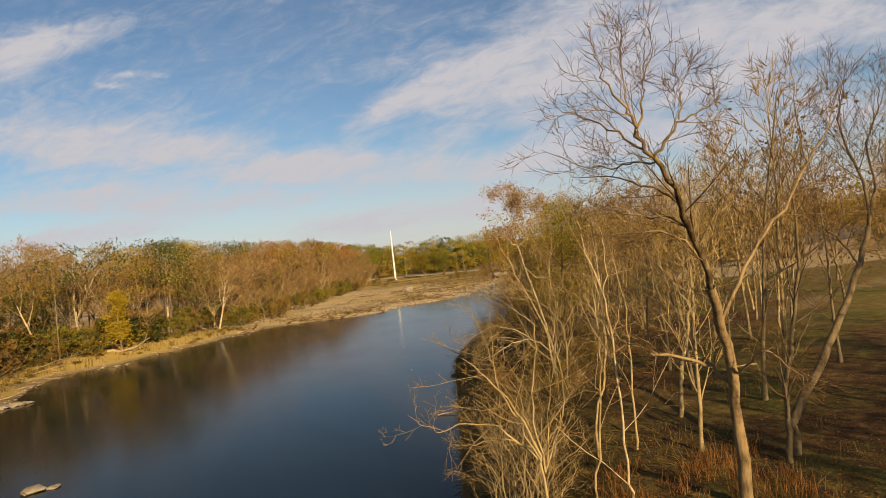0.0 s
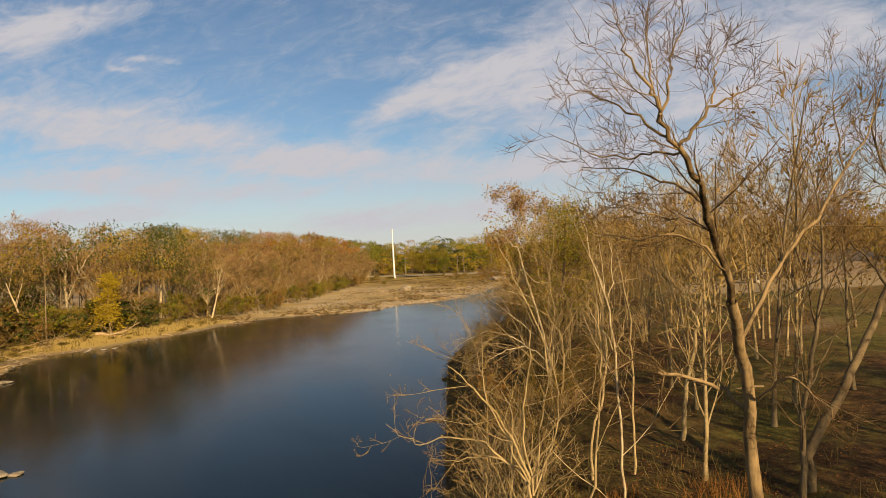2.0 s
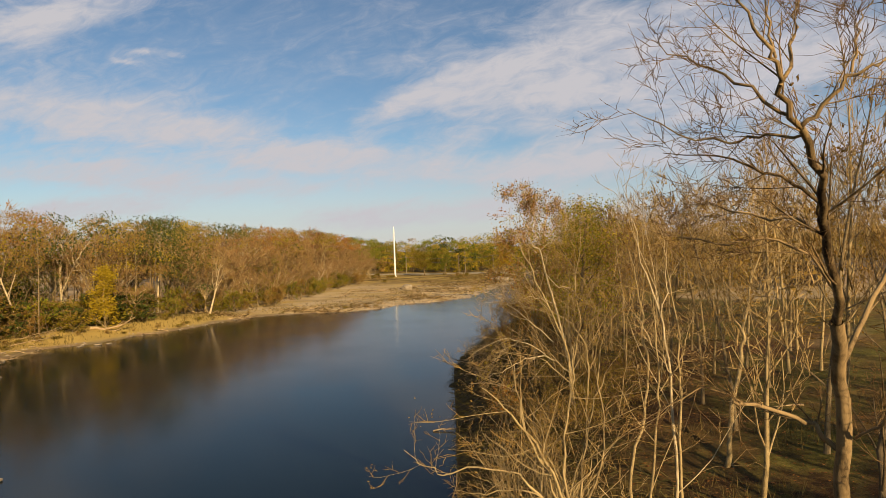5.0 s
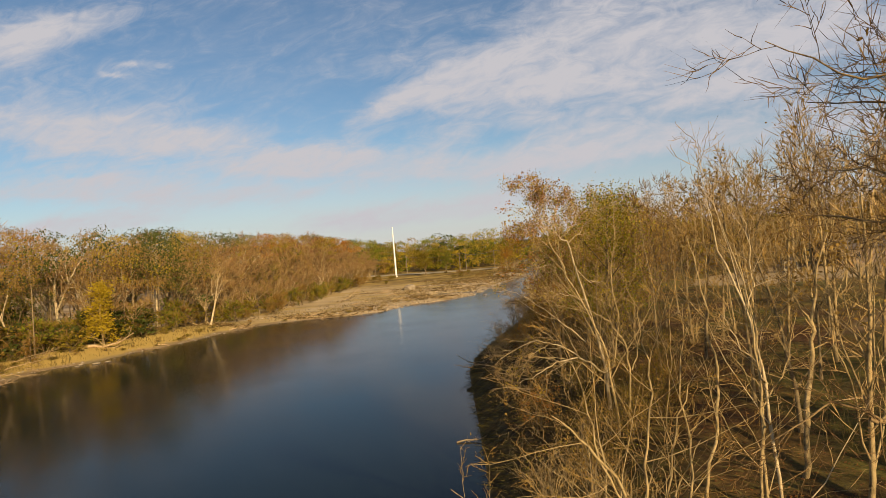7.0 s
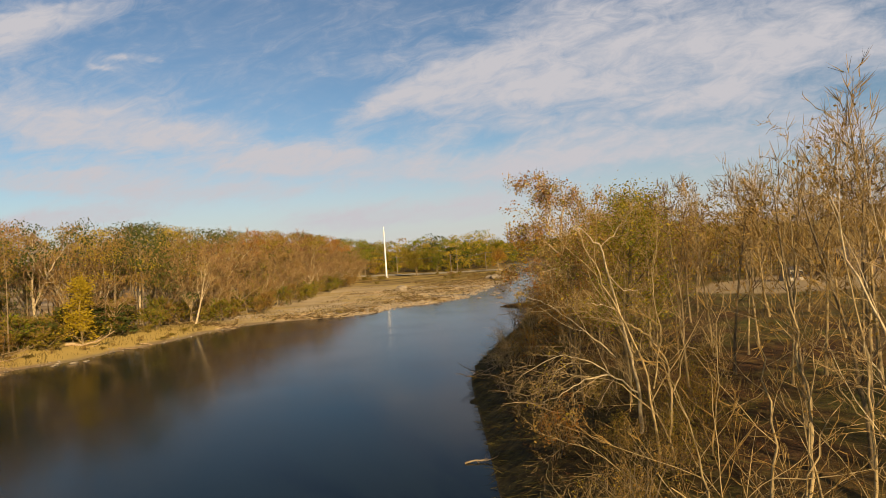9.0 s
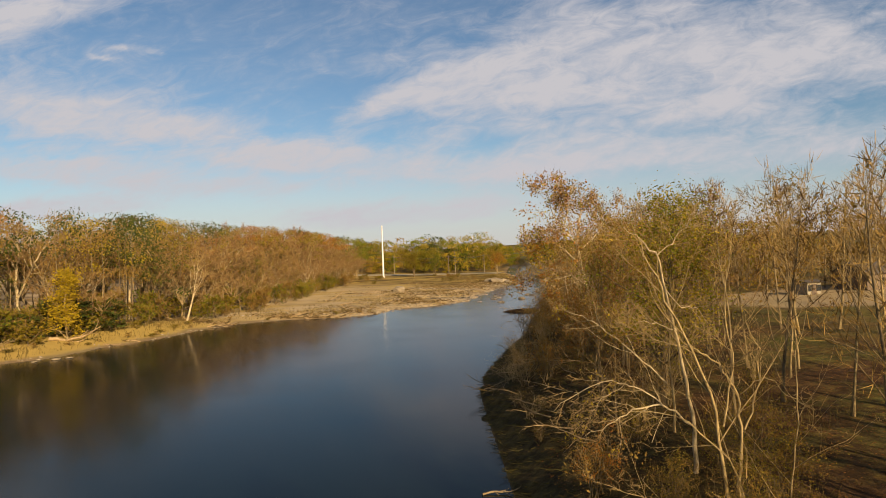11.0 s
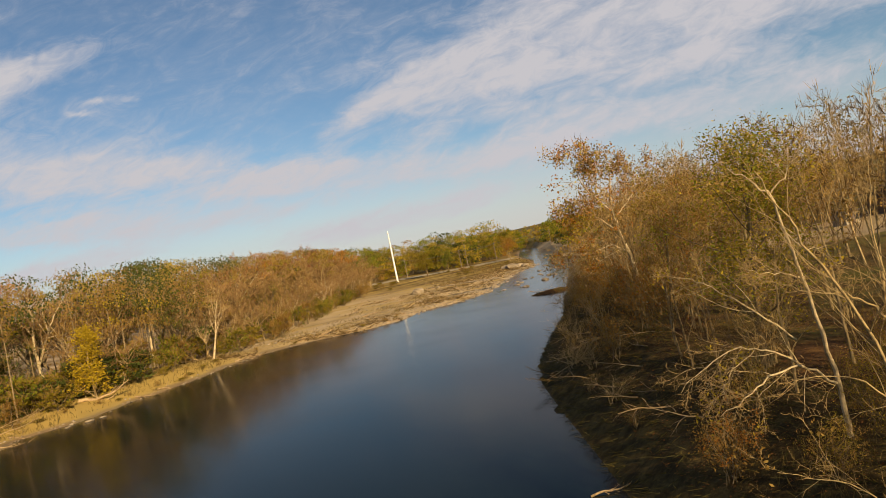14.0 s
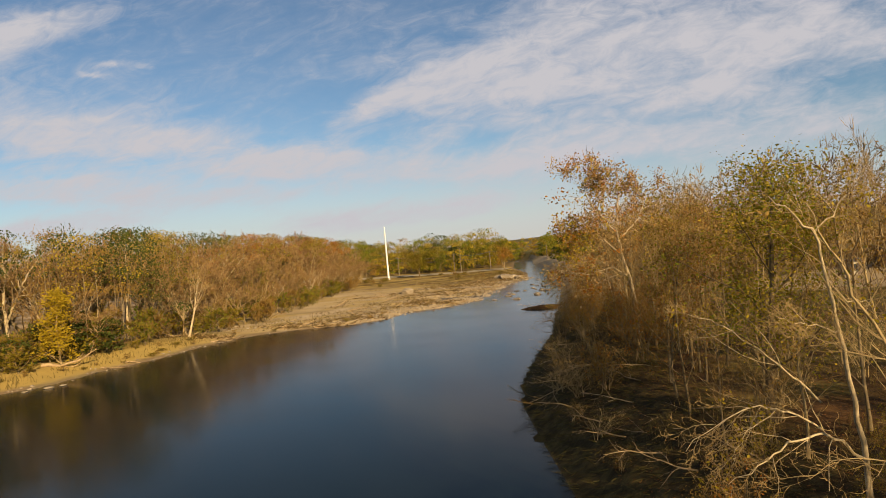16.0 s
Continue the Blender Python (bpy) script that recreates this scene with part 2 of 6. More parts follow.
def make_ground_material():
    m, nt, b, N, L = material("ground_earth")
    pos = position(nt)
    attr = N("ShaderNodeVertexColor")
    attr.layer_name = "zones"
    sep = N("ShaderNodeSeparateColor")
    L(attr.outputs[0], sep.inputs[0])
    n1, n2, n3 = noise_node(nt, 0.16, 6, 0.65, pos), noise_node(nt, 1.3, 6, 0.7, pos), noise_node(nt, 9.0, 4, 0.7, pos)

    def mixc(fac, a, bb):
        x = N("ShaderNodeMix")
        x.data_type = "RGBA"
        L(fac, x.inputs["Factor"])
        L(a, x.inputs["A"])
        L(bb, x.inputs["B"])
        return x.outputs["Result"]

    def sum2(a, b2, k):
        x = N("ShaderNodeMath")
        x.operation = "MULTIPLY_ADD"
        L(b2, x.inputs[0])
        x.inputs[1].default_value = k
        L(a, x.inputs[2])
        return x.outputs[0]

    mixed = sum2(n1.outputs["Fac"], n2.outputs["Fac"], 0.7)
    fine = sum2(n2.outputs["Fac"], n3.outputs["Fac"], 0.6)
    litter = ramp_node(nt, fine, [(0.45, (0.016, 0.008, 0.003)), (0.75, (0.056, 0.027, 0.009)), (1.0, (0.14, 0.074, 0.023))])
    grass = ramp_node(nt, fine, [(0.45, (0.020, 0.022, 0.004)), (0.8, (0.066, 0.066, 0.010)), (1.05, (0.145, 0.118, 0.025))])
    broad = sum2(fine, n1.outputs["Fac"], 0.8)
    straw = ramp_node(nt, broad, [(0.62, (0.085, 0.050, 0.012)), (0.84, (0.25, 0.160, 0.034)), (1.0, (0.37, 0.26, 0.072))])
    gravel = ramp_node(nt, broad, [(0.62, (0.075, 0.047, 0.022)), (0.84, (0.24, 0.165, 0.083)), (1.0, (0.43, 0.33, 0.20))])
    # bank earth with the shade of the trees put into its colour
    shaded_mud = ramp_node(nt, fine, [(0.45, (0.014, 0.010, 0.004)), (0.75, (0.048, 0.034, 0.011)), (1.0, (0.12, 0.085, 0.028))])
    patch = N("ShaderNodeMapRange")
    L(mixed, patch.inputs[0])
    patch.inputs[1].default_value, patch.inputs[2].default_value = 0.82, 1.08
    base = mixc(patch.outputs[0], litter, grass)
    c = mixc(sep.outputs[0], base, straw)
    c = mixc(sep.outputs[1], c, gravel)
    lawn = N("ShaderNodeMapRange")
    L(n1.outputs["Fac"], lawn.inputs[0])
    lawn.inputs[1].default_value, lawn.inputs[2].default_value = 0.38, 0.56
    lawn.inputs[3].default_value = 0.12
    part_lawn = N("ShaderNodeMath")
    part_lawn.operation = "MULTIPLY"
    L(sep.outputs[2], part_lawn.inputs[0])
    L(lawn.outputs[0], part_lawn.inputs[1])
    c = mixc(part_lawn.outputs[0], c, grass)
    c = mixc(attr.outputs["Alpha"], c, shaded_mud)
    L(c, b.inputs["Base Color"])
    b.inputs["Roughness"].default_value = 0.95
    b.inputs["Specular IOR Level"].default_value = 0.15
    bump_node(nt, fine, b, 0.7, 0.12)
    return m


def make_water_material():
    m, nt, b, N, L = material("river_water")
    pos = position(nt)
    mp = N("ShaderNodeMapping")
    mp.inputs["Scale"].default_value = (1.0, 0.45, 1.0)
    L(pos, mp.inputs["Vector"])
    n1 = noise_node(nt, 1.6, 3, 0.5, mp.outputs[0])
    n2 = noise_node(nt, 0.12, 3, 0.5, pos)
    b.inputs["Base Color"].default_value = (0.005, 0.010, 0.011, 1)
    r = N("ShaderNodeMapRange")
    L(n2.outputs["Fac"], r.inputs[0])
    r.inputs[1].default_value, r.inputs[2].default_value = 0.35, 0.7
    r.inputs[3].default_value, r.inputs[4].default_value = 0.11, 0.16
    L(r.outputs[0], b.inputs["Roughness"])
    b.inputs["IOR"].default_value = 1.33
    b.inputs["Specular IOR Level"].default_value = 0.20
    sepp = N("ShaderNodeSeparateXYZ")
    L(pos, sepp.inputs[0])
    shallow = N("ShaderNodeMapRange")
    L(sepp.outputs["Y"], shallow.inputs[0])
    shallow.inputs[1].default_value, shallow.inputs[2].default_value = 145, 175
    shallow.inputs[3].default_value, shallow.inputs[4].default_value = 0.10, 0.75
    bump_node(nt, n1.outputs["Fac"], b, 0.12, 0.05)
    bump = b.inputs["Normal"].links[0].from_node
    L(shallow.outputs[0], bump.inputs["Strength"])
    return m


GROUND, WATER = make_ground_material(), make_water_material()
ROCK = simple("river_rock", (0.12, 0.09, 0.055), (0.34, 0.275, 0.185), 1.6, 0.9, 0.6, 0.05)
ROAD = simple("worn_road", (0.24, 0.19, 0.11), (0.36, 0.30, 0.19), 0.4, 0.9, 0.1)
DEADWOOD = simple("dead_wood", (0.172, 0.110, 0.049), (0.396, 0.281, 0.145), 3.0, 0.85, 0.5)

# ---- the lie of the land ----
LEFT_SHORE = [(-40, -120), (-42, 0), (-45, 40), (-50, 68), (-58, 86), (-58.5, 93), (-53.5, 97), (-51, 105), (-46.5, 113), (-43.5, 124),
              (-39, 131), (-32, 134.5), (-22, 135), (-16, 140), (-12.5, 149), (-5, 152), (2, 161), (8, 185), (14, 205), (24, 228), (29, 262), (31, 320), (45, 420)]
RIGHT_SHORE = [(2, -120), (0, 0), (-1.0, 25), (-1.0, 42), (-0.9, 51), (-1.1, 60), (-1.0, 67), (0.2, 76), (2.6, 85), (8, 103), (12.5, 124), (18, 148),
               (25, 180), (32, 212), (38, 256), (41, 320), (56, 420)]


def shore_x(line, y):
    return np.interp(y, [p[1] for p in line], [p[0] for p in line])


def shore_distance(line, x, y):
    best = np.full(np.shape(x), 1e9)
    for (ax, ay), (bx, by) in zip(line, line[1:]):
        dx, dy = bx - ax, by - ay
        k = np.clip(((x - ax) * dx + (y - ay) * dy) / (dx * dx + dy * dy), 0, 1)
        best = np.minimum(best, np.hypot(x - ax - k * dx, y - ay - k * dy))
    return best


def waves(x, y, size, seed):
    r = np.random.RandomState(seed)
    out = np.zeros(np.shape(x))
    for k in range(7):
        a, p, f = r.uniform(0, 6.28), r.uniform(0, 6.28), (0.7 + 0.35 * k) / size
        out = out + np.sin((x * np.cos(a) + y * np.sin(a)) * 6.283 * f + p) / (1 + 0.4 * k)
    return out / 3.0


def smooth(v, lo, hi):
    k = np.clip((v - lo) / (hi - lo), 0, 1)
    return k * k * (3 - 2 * k)


def land(x, y):
    """Height of the ground."""
    x, y = np.asarray(x, float), np.asarray(y, float)
    dl, dr = shore_distance(LEFT_SHORE, x, y), shore_distance(RIGHT_SHORE, x, y)
    is_left, is_right = x < shore_x(LEFT_SHORE, y), x > shore_x(RIGHT_SHORE, y)
    flat = smooth(y, 120, 145)
    left = 0.05 + (1 - flat) * (1.5 * smooth(dl, 0, 9) + 1.2 * smooth(dl, 8, 30)) + flat * (0.35 * smooth(dl, 0, 3) + 2.0 * smooth(dl, 10, 120))
    left = left + 5.0 * smooth(-x - 0.12 * y, 55, 150)
    left = left + 0.10 * waves(x, y, 9, 2) * smooth(dl, 0.5, 4) + 0.10 * waves(x, y, 3.1, 3) * smooth(dl, 0.5, 4)
    right = 0.05 + 1.3 * smooth(dr, 0, 3) + 1.9 * smooth(dr, 1.5, 8) + 1.0 * smooth(dr, 10, 70)
    right = right + 0.08 * waves(x, y, 7, 5) * smooth(dr, 0.5, 4) + 0.12 * waves(x, y, 2.3, 6) * smooth(dr, 0.3, 2) * smooth(dr, 14, 6)
    for px, py, rx, ry in ((-2, 173, 7, 5.5), (-14.5, 166, 3.2, 1.6), (-9, 181, 5, 2.0), (2, 189, 5, 2.2)):
        left = left - 0.9 * smooth(np.hypot((x - px) / rx, (y - py) / ry) + 0.18 * waves(x, y, 4, 31), 1.15, 0.75)
    along = np.clip((x + 11) / 19, -0.4, 1.15)
    left = left + flat * 0.42 * smooth(np.abs(y - (206 - 15 * along) + 0.8 * waves(x, y, 6, 33)), 2.0, 0.6) * smooth(np.abs(x + 1.5), 13, 9)
    bed = -0.25 - 1.2 * smooth(np.minimum(dl, dr), 0, 8)
    z = np.where(is_left, left, np.where(is_right, right, bed))
    far = smooth(y, 330, 1500)
    return z + far * 14 * smooth(np.abs(x - 25), 10, 500) + 12 * smooth(y, 900, 2600) * smooth(x, 0, 700)


def land_at(x, y):
    return float(land(np.array([x]), np.array([y]))[0])


def mesh_object(name, verts, faces, mat, parent=None, shade=False):
    me = bpy.data.meshes.new(name)
    verts = np.asarray(verts, np.float32)
    me.vertices.add(len(verts))
    me.vertices.foreach_set("co", verts.ravel())
    faces = np.asarray(faces, np.int32)
    n, k = faces.shape
    me.loops.add(n * k)
    me.loops.foreach_set("vertex_index", faces.ravel())
    me.polygons.add(n)
    me.polygons.foreach_set("loop_start", np.arange(0, n * k, k, dtype=np.int32))
    if shade:
        me.polygons.foreach_set("use_smooth", np.ones(n, bool))
    me.update()
    me.materials.append(mat)
    ob = new(name, me)
    if parent is not None:
        ob.parent = parent
    return ob


def part(name, bm, mat, parent=None, label=""):
    me = bpy.data.meshes.new(name)
    bm.to_mesh(me)
    bm.free()
    me.materials.append(mat)
    ob = new(name, me)
    ob.parent = parent
    return tagged(ob, label)


def spread(points):
    return np.unique(np.concatenate(points))


def make_ground():
    gx = spread([np.linspace(-3500, -300, 25), np.linspace(-300, -90, 50), np.linspace(-90, -12, 75), np.linspace(-12, 45, 95), np.linspace(45, 300, 65), np.linspace(300, 3500, 25)])
    gy = spread([np.linspace(-1500, -60, 20), np.linspace(-60, 10, 30), np.linspace(10, 150, 175), np.linspace(150, 330, 110), np.linspace(330, 1000, 50), np.linspace(1000, 4500, 25)])
    X, Y = np.meshgrid(gx, gy)
    Z = land(X, Y)
    nx, ny = len(gx), len(gy)
    idx = np.arange(nx * ny).reshape(ny, nx)
    faces = np.stack([idx[:-1, :-1], idx[:-1, 1:], idx[1:, 1:], idx[1:, :-1]], -1).reshape(-1, 4)
    ob = mesh_object("ground", np.stack([X, Y, Z], -1).reshape(-1, 3), faces, GROUND, shade=True)
    dl, dr = shore_distance(LEFT_SHORE, X, Y), shore_distance(RIGHT_SHORE, X, Y)
    is_left, is_right = X < shore_x(LEFT_SHORE, Y), X > shore_x(RIGHT_SHORE, Y)
    w = waves(X, Y, 14, 8)
    flat = smooth(Y, 122, 140)
    wood = np.interp(Y, [118, 124, 132, 150, 200, 240, 300, 420], [-54, -52.5, -50, -45, -39, -35, -60, -200])
    straw = is_left * smooth(dl + 1.5 * w, 0.8, 2.5) * smooth(Y, 420, 320) * 0.9 * np.where(Y < 128, smooth(dl + 2 * w, 14, 8), smooth(X - wood + 2 * w, -9, -3)) + is_right * (smooth(X + 5 * w, 24, 40) * 0.2 + 0.12 * smooth(w, 0.1, 0.6))
    gravel = is_left * np.maximum(smooth(dl + w, 3, 1.0) * 0.3, flat * smooth(Y + 14 * w + 0.4 * X, 240, 195) * (0.65 + 0.5 * w)) + (~is_left & ~is_right) * 0.5
    band = waves(X * 0.35, Y, 11, 21)
    gravel = gravel * np.where(is_left, 1 - 0.55 * flat * smooth(band, 0.15, 0.5), 1)
    straw = straw * np.where(is_left, 1 - 0.6 * flat * smooth(band, -0.1, -0.45) * smooth(Y, 250, 230), 1)
    lot = smooth(np.hypot((X - 56) / 22, (Y - 103) / 16) + 0.12 * w, 1.05, 0.9)
    track = smooth(np.abs(Y - 62 - 0.55 * (X - 40) - 3 * w), 2.2, 1.2) * smooth(X, 24, 30)
    gravel = gravel + is_right * (np.maximum(lot * 0.55, track * 0.2) + smooth(Y, 110, 125) * smooth(dr, 16, 6))
    grass = is_right * smooth(X + 3 * w, 9, 16) * (0.4 + 0.5 * w) * smooth(Y, 400, 200) * (1 - lot)
    straw = np.where(is_left & (Y > 225), straw * (0.55 + 0.55 * w + 0.3 * band), straw)
    grass = np.maximum(grass, 0.9 * smooth(Y, 380, 450))
    # darkens the near bank where tree shade falls, painted into the ground colour
    bank_shade = is_right * smooth(dr + 2 * w, 11, 5) * smooth(Y, 16, 26) * smooth(Y, 120, 100) * 0.85
    cols = np.stack([straw, gravel, grass, bank_shade], -1).clip(0, 1).reshape(-1, 4)
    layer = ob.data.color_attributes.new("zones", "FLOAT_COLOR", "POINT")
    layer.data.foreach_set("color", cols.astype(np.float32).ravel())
    tagged(ob, "grassy and stony river banks with fallen leaves", "ground", kind="structure")


def make_water():
    ys = np.concatenate([np.linspace(-300, 0, 8), np.linspace(8, 420, 100)])
    xl, xr = shore_x(LEFT_SHORE, ys) - 4 - 26 * smooth(ys, 152, 160) * smooth(ys, 230, 205), shore_x(RIGHT_SHORE, ys) + 4
    verts = np.concatenate([np.stack([xl, ys, 0 * ys], -1), np.stack([xr, ys, 0 * ys], -1)])
    n = len(ys)
    faces = [(i, n + i, n + i + 1, i + 1) for i in range(n - 1)]
    ob = mesh_object("water", verts, faces, WATER)
    tagged(ob, "still dark river water reflecting sky and woods", "water", kind="structure")


make_ground()
make_water()


def make_road():
    xs = np.linspace(-75, 27, 40)
    rows = [(302.5 + 0.02 * xs, 0.03), (303.0 + 0.02 * xs, 0.12), (319.0 + 0.02 * xs, 0.12), (319.5 + 0.02 * xs, 0.03)]
    verts = np.concatenate([np.stack([xs, y, land(xs, np.full(40, 306.0)) + 0.12 + z], -1) for y, z in rows])
    faces = [(r * 40 + i, r * 40 + i + 1, r * 40 + 41 + i, r * 40 + 40 + i) for r in range(3) for i in range(39)]
    ob = mesh_object("road", verts, faces, ROAD)
    tagged(ob, "pale worn road across the flats", "road", kind="structure")


make_road()


# ---- plants ----
def unit(v):
    return v / (np.linalg.norm(v) + 1e-9)


def bend(rng, start, way, length, n, wobble, lift):
    """A wandering line of n + 1 points."""
    pts, d = [np.array(start, float)], unit(np.array(way, float))
    for _ in range(n):
        d = unit(d + rng.normal(0, wobble, 3) + np.array([0, 0, lift]))
        pts.append(pts[-1] + d * length / n)
    return np.array(pts)


def tubes(lines, sides):
    """One mesh of tapered tubes: lines of (points, radii)."""
    verts, faces, base = [], [], 0
    ang = np.arange(sides) * 2 * np.pi / sides
    ca, sa = np.cos(ang)[None, :, None], np.sin(ang)[None, :, None]
    for pts, rad in lines:
        n = len(pts)
        t = np.empty_like(pts)
        t[1:-1], t[0], t[-1] = pts[2:] - pts[:-2], pts[1] - pts[0], pts[-1] - pts[-2]
        t /= np.sqrt((t * t).sum(1, keepdims=True)) + 1e-9
        ref = np.array([0.31, 0.95, 0.05]) if abs(t[0][2]) > 0.8 else np.array([0.05, 0.1, 1.0])
        a = np.cross(t, ref)
        a /= np.sqrt((a * a).sum(1, keepdims=True)) + 1e-9
        b = np.cross(t, a)
        verts.append((pts[:, None] + rad[:, None, None] * (a[:, None] * ca + b[:, None] * sa)).reshape(-1, 3))
        i, j = np.arange(n - 1)[:, None] * sides, np.arange(sides)[None]
        k = (j + 1) % sides
        faces.append((base + np.stack([i + j, i + k, i + sides + k, i + sides + j], -1)).reshape(-1, 4))
        base += n * sides
    return np.concatenate(verts), np.concatenate(faces)


def leaf_quads(rng, centres, size):
    n = len(centres)
    a = rng.normal(0, 1, (n, 3))
    a /= np.linalg.norm(a, axis=1, keepdims=True)
    b = np.cross(a, rng.normal(0, 1, (n, 3)))
    b /= np.linalg.norm(b, axis=1, keepdims=True) + 1e-9
    s = (size * rng.uniform(0.6, 1.3, n))[:, None]
    verts = np.stack([centres - a * s, centres + b * s * 0.55, centres + a * s, centres - b * s * 0.55], 1).reshape(-1, 3)
    return verts, np.arange(n * 4).reshape(n, 4)


def facing_leaves(rng, centres, outward, size, loose=0.55):
    """Sprays of leaves that lie along the surface of their clump."""
    n = len(centres)
    d = outward + rng.normal(0, loose, (n, 3))
    d /= np.linalg.norm(d, axis=1, keepdims=True) + 1e-9
    a = np.cross(d, rng.normal(0, 1, (n, 3)))
    a /= np.linalg.norm(a, axis=1, keepdims=True) + 1e-9
    b = np.cross(d, a)
    s = (size * rng.uniform(0.6, 1.3, n))[:, None]
    verts = np.stack([centres - a * s, centres + b * s * 0.7, centres + a * s, centres - b * s * 0.7], 1).reshape(-1, 3)
    return verts, np.arange(n * 4).reshape(n, 4)


def sprigs(rng, starts, ways, length, width):
    """Long thin blades: the finest twigs, or grass."""
    n = len(starts)
    d = ways + rng.normal(0, 0.32, (n, 3))
    d /= np.linalg.norm(d, axis=1, keepdims=True) + 1e-9
    s = np.cross(d, rng.normal(0, 1, (n, 3)))
    s /= np.linalg.norm(s, axis=1, keepdims=True) + 1e-9
    ln, w = (length * rng.uniform(0.5, 1.4, n))[:, None], (width * rng.uniform(0.7, 1.3, n))[:, None]
    verts = np.stack([starts - s * w, starts + s * w, starts + d * ln + s * w * 0.3, starts + d * ln - s * w * 0.3], 1).reshape(-1, 3)
    return verts, np.arange(n * 4).reshape(n, 4)


def joined(name, pieces, parent=None, kind=""):
    """One object of several (verts, faces, material) pieces."""
    pieces = [p for p in pieces if len(p[1])]
    base, vs, fs, ms, mats = 0, [], [], [], []
    for v, f, m in pieces:
        if m not in mats:
            mats.append(m)
        vs.append(v), fs.append(f + base), ms.append(np.full(len(f), mats.index(m), np.int32))
        base += len(v)
    ob = mesh_object(name, np.concatenate(vs), np.concatenate(fs), mats[0], parent)
    for m in mats[1:]:
        ob.data.materials.append(m)
    ob.data.polygons.foreach_set("material_index", np.concatenate(ms))
    return tagged(ob, kind=kind)


def branch_out(rng, lines, count, f0, f1, ratio, angle, lift, wobble, n, thin, min_len=0.25, longest=9.0, least=0.0055):
    """Side branches on the given lines: count for each line, between the fractions f0 and f1."""
    out = []
    for pts, rad in lines:
        total = min(np.sqrt((np.diff(pts, axis=0) ** 2).sum(1)).sum(), longest / ratio)
        spin = rng.uniform(0, 6.28)
        for q in range(count):
            f = f0 + (f1 - f0) * (q + rng.uniform(0, 1)) / count
            g = f * (len(pts) - 1)
            i = min(int(g), len(pts) - 2)
            p = pts[i] + (pts[i + 1] - pts[i]) * (g - i)
            r = rad[i] + (rad[i + 1] - rad[i]) * (g - i)
            t = unit(pts[i + 1] - pts[i])
            s = unit(np.cross(t, [0.3, 0.2, 1.0]))
            u = np.cross(t, s)
            spin += 2.4 + rng.uniform(-0.6, 0.6)
            side = s * np.cos(spin) + u * np.sin(spin)
            al = radians(angle) * rng.uniform(0.7, 1.3)
            ln = max(min_len, total * ratio * (1.15 - 0.7 * f) * rng.uniform(0.6, 1.25))
            line = bend(rng, p, t * np.cos(al) + side * np.sin(al), ln, n, wobble, lift)
            r0 = max(least, r * thin)
            out.append((line, np.linspace(r0, r0 * 0.35, n + 1)))
    return out


def dense(rng, guide, jitter=0.04):
    pts, rad = np.array([p[:3] for p in guide], float), np.array([p[3] for p in guide], float)
    k = np.linspace(0, len(pts) - 1, 3 * len(pts))
    line = np.stack([np.interp(k, range(len(pts)), pts[:, c]) for c in range(3)], -1)
    line[1:-1] = 0.25 * line[:-2] + 0.5 * line[1:-1] + 0.25 * line[2:]
    line[1:-1] += rng.normal(0, jitter, line[1:-1].shape)
    return line, np.interp(k, range(len(pts)), rad)


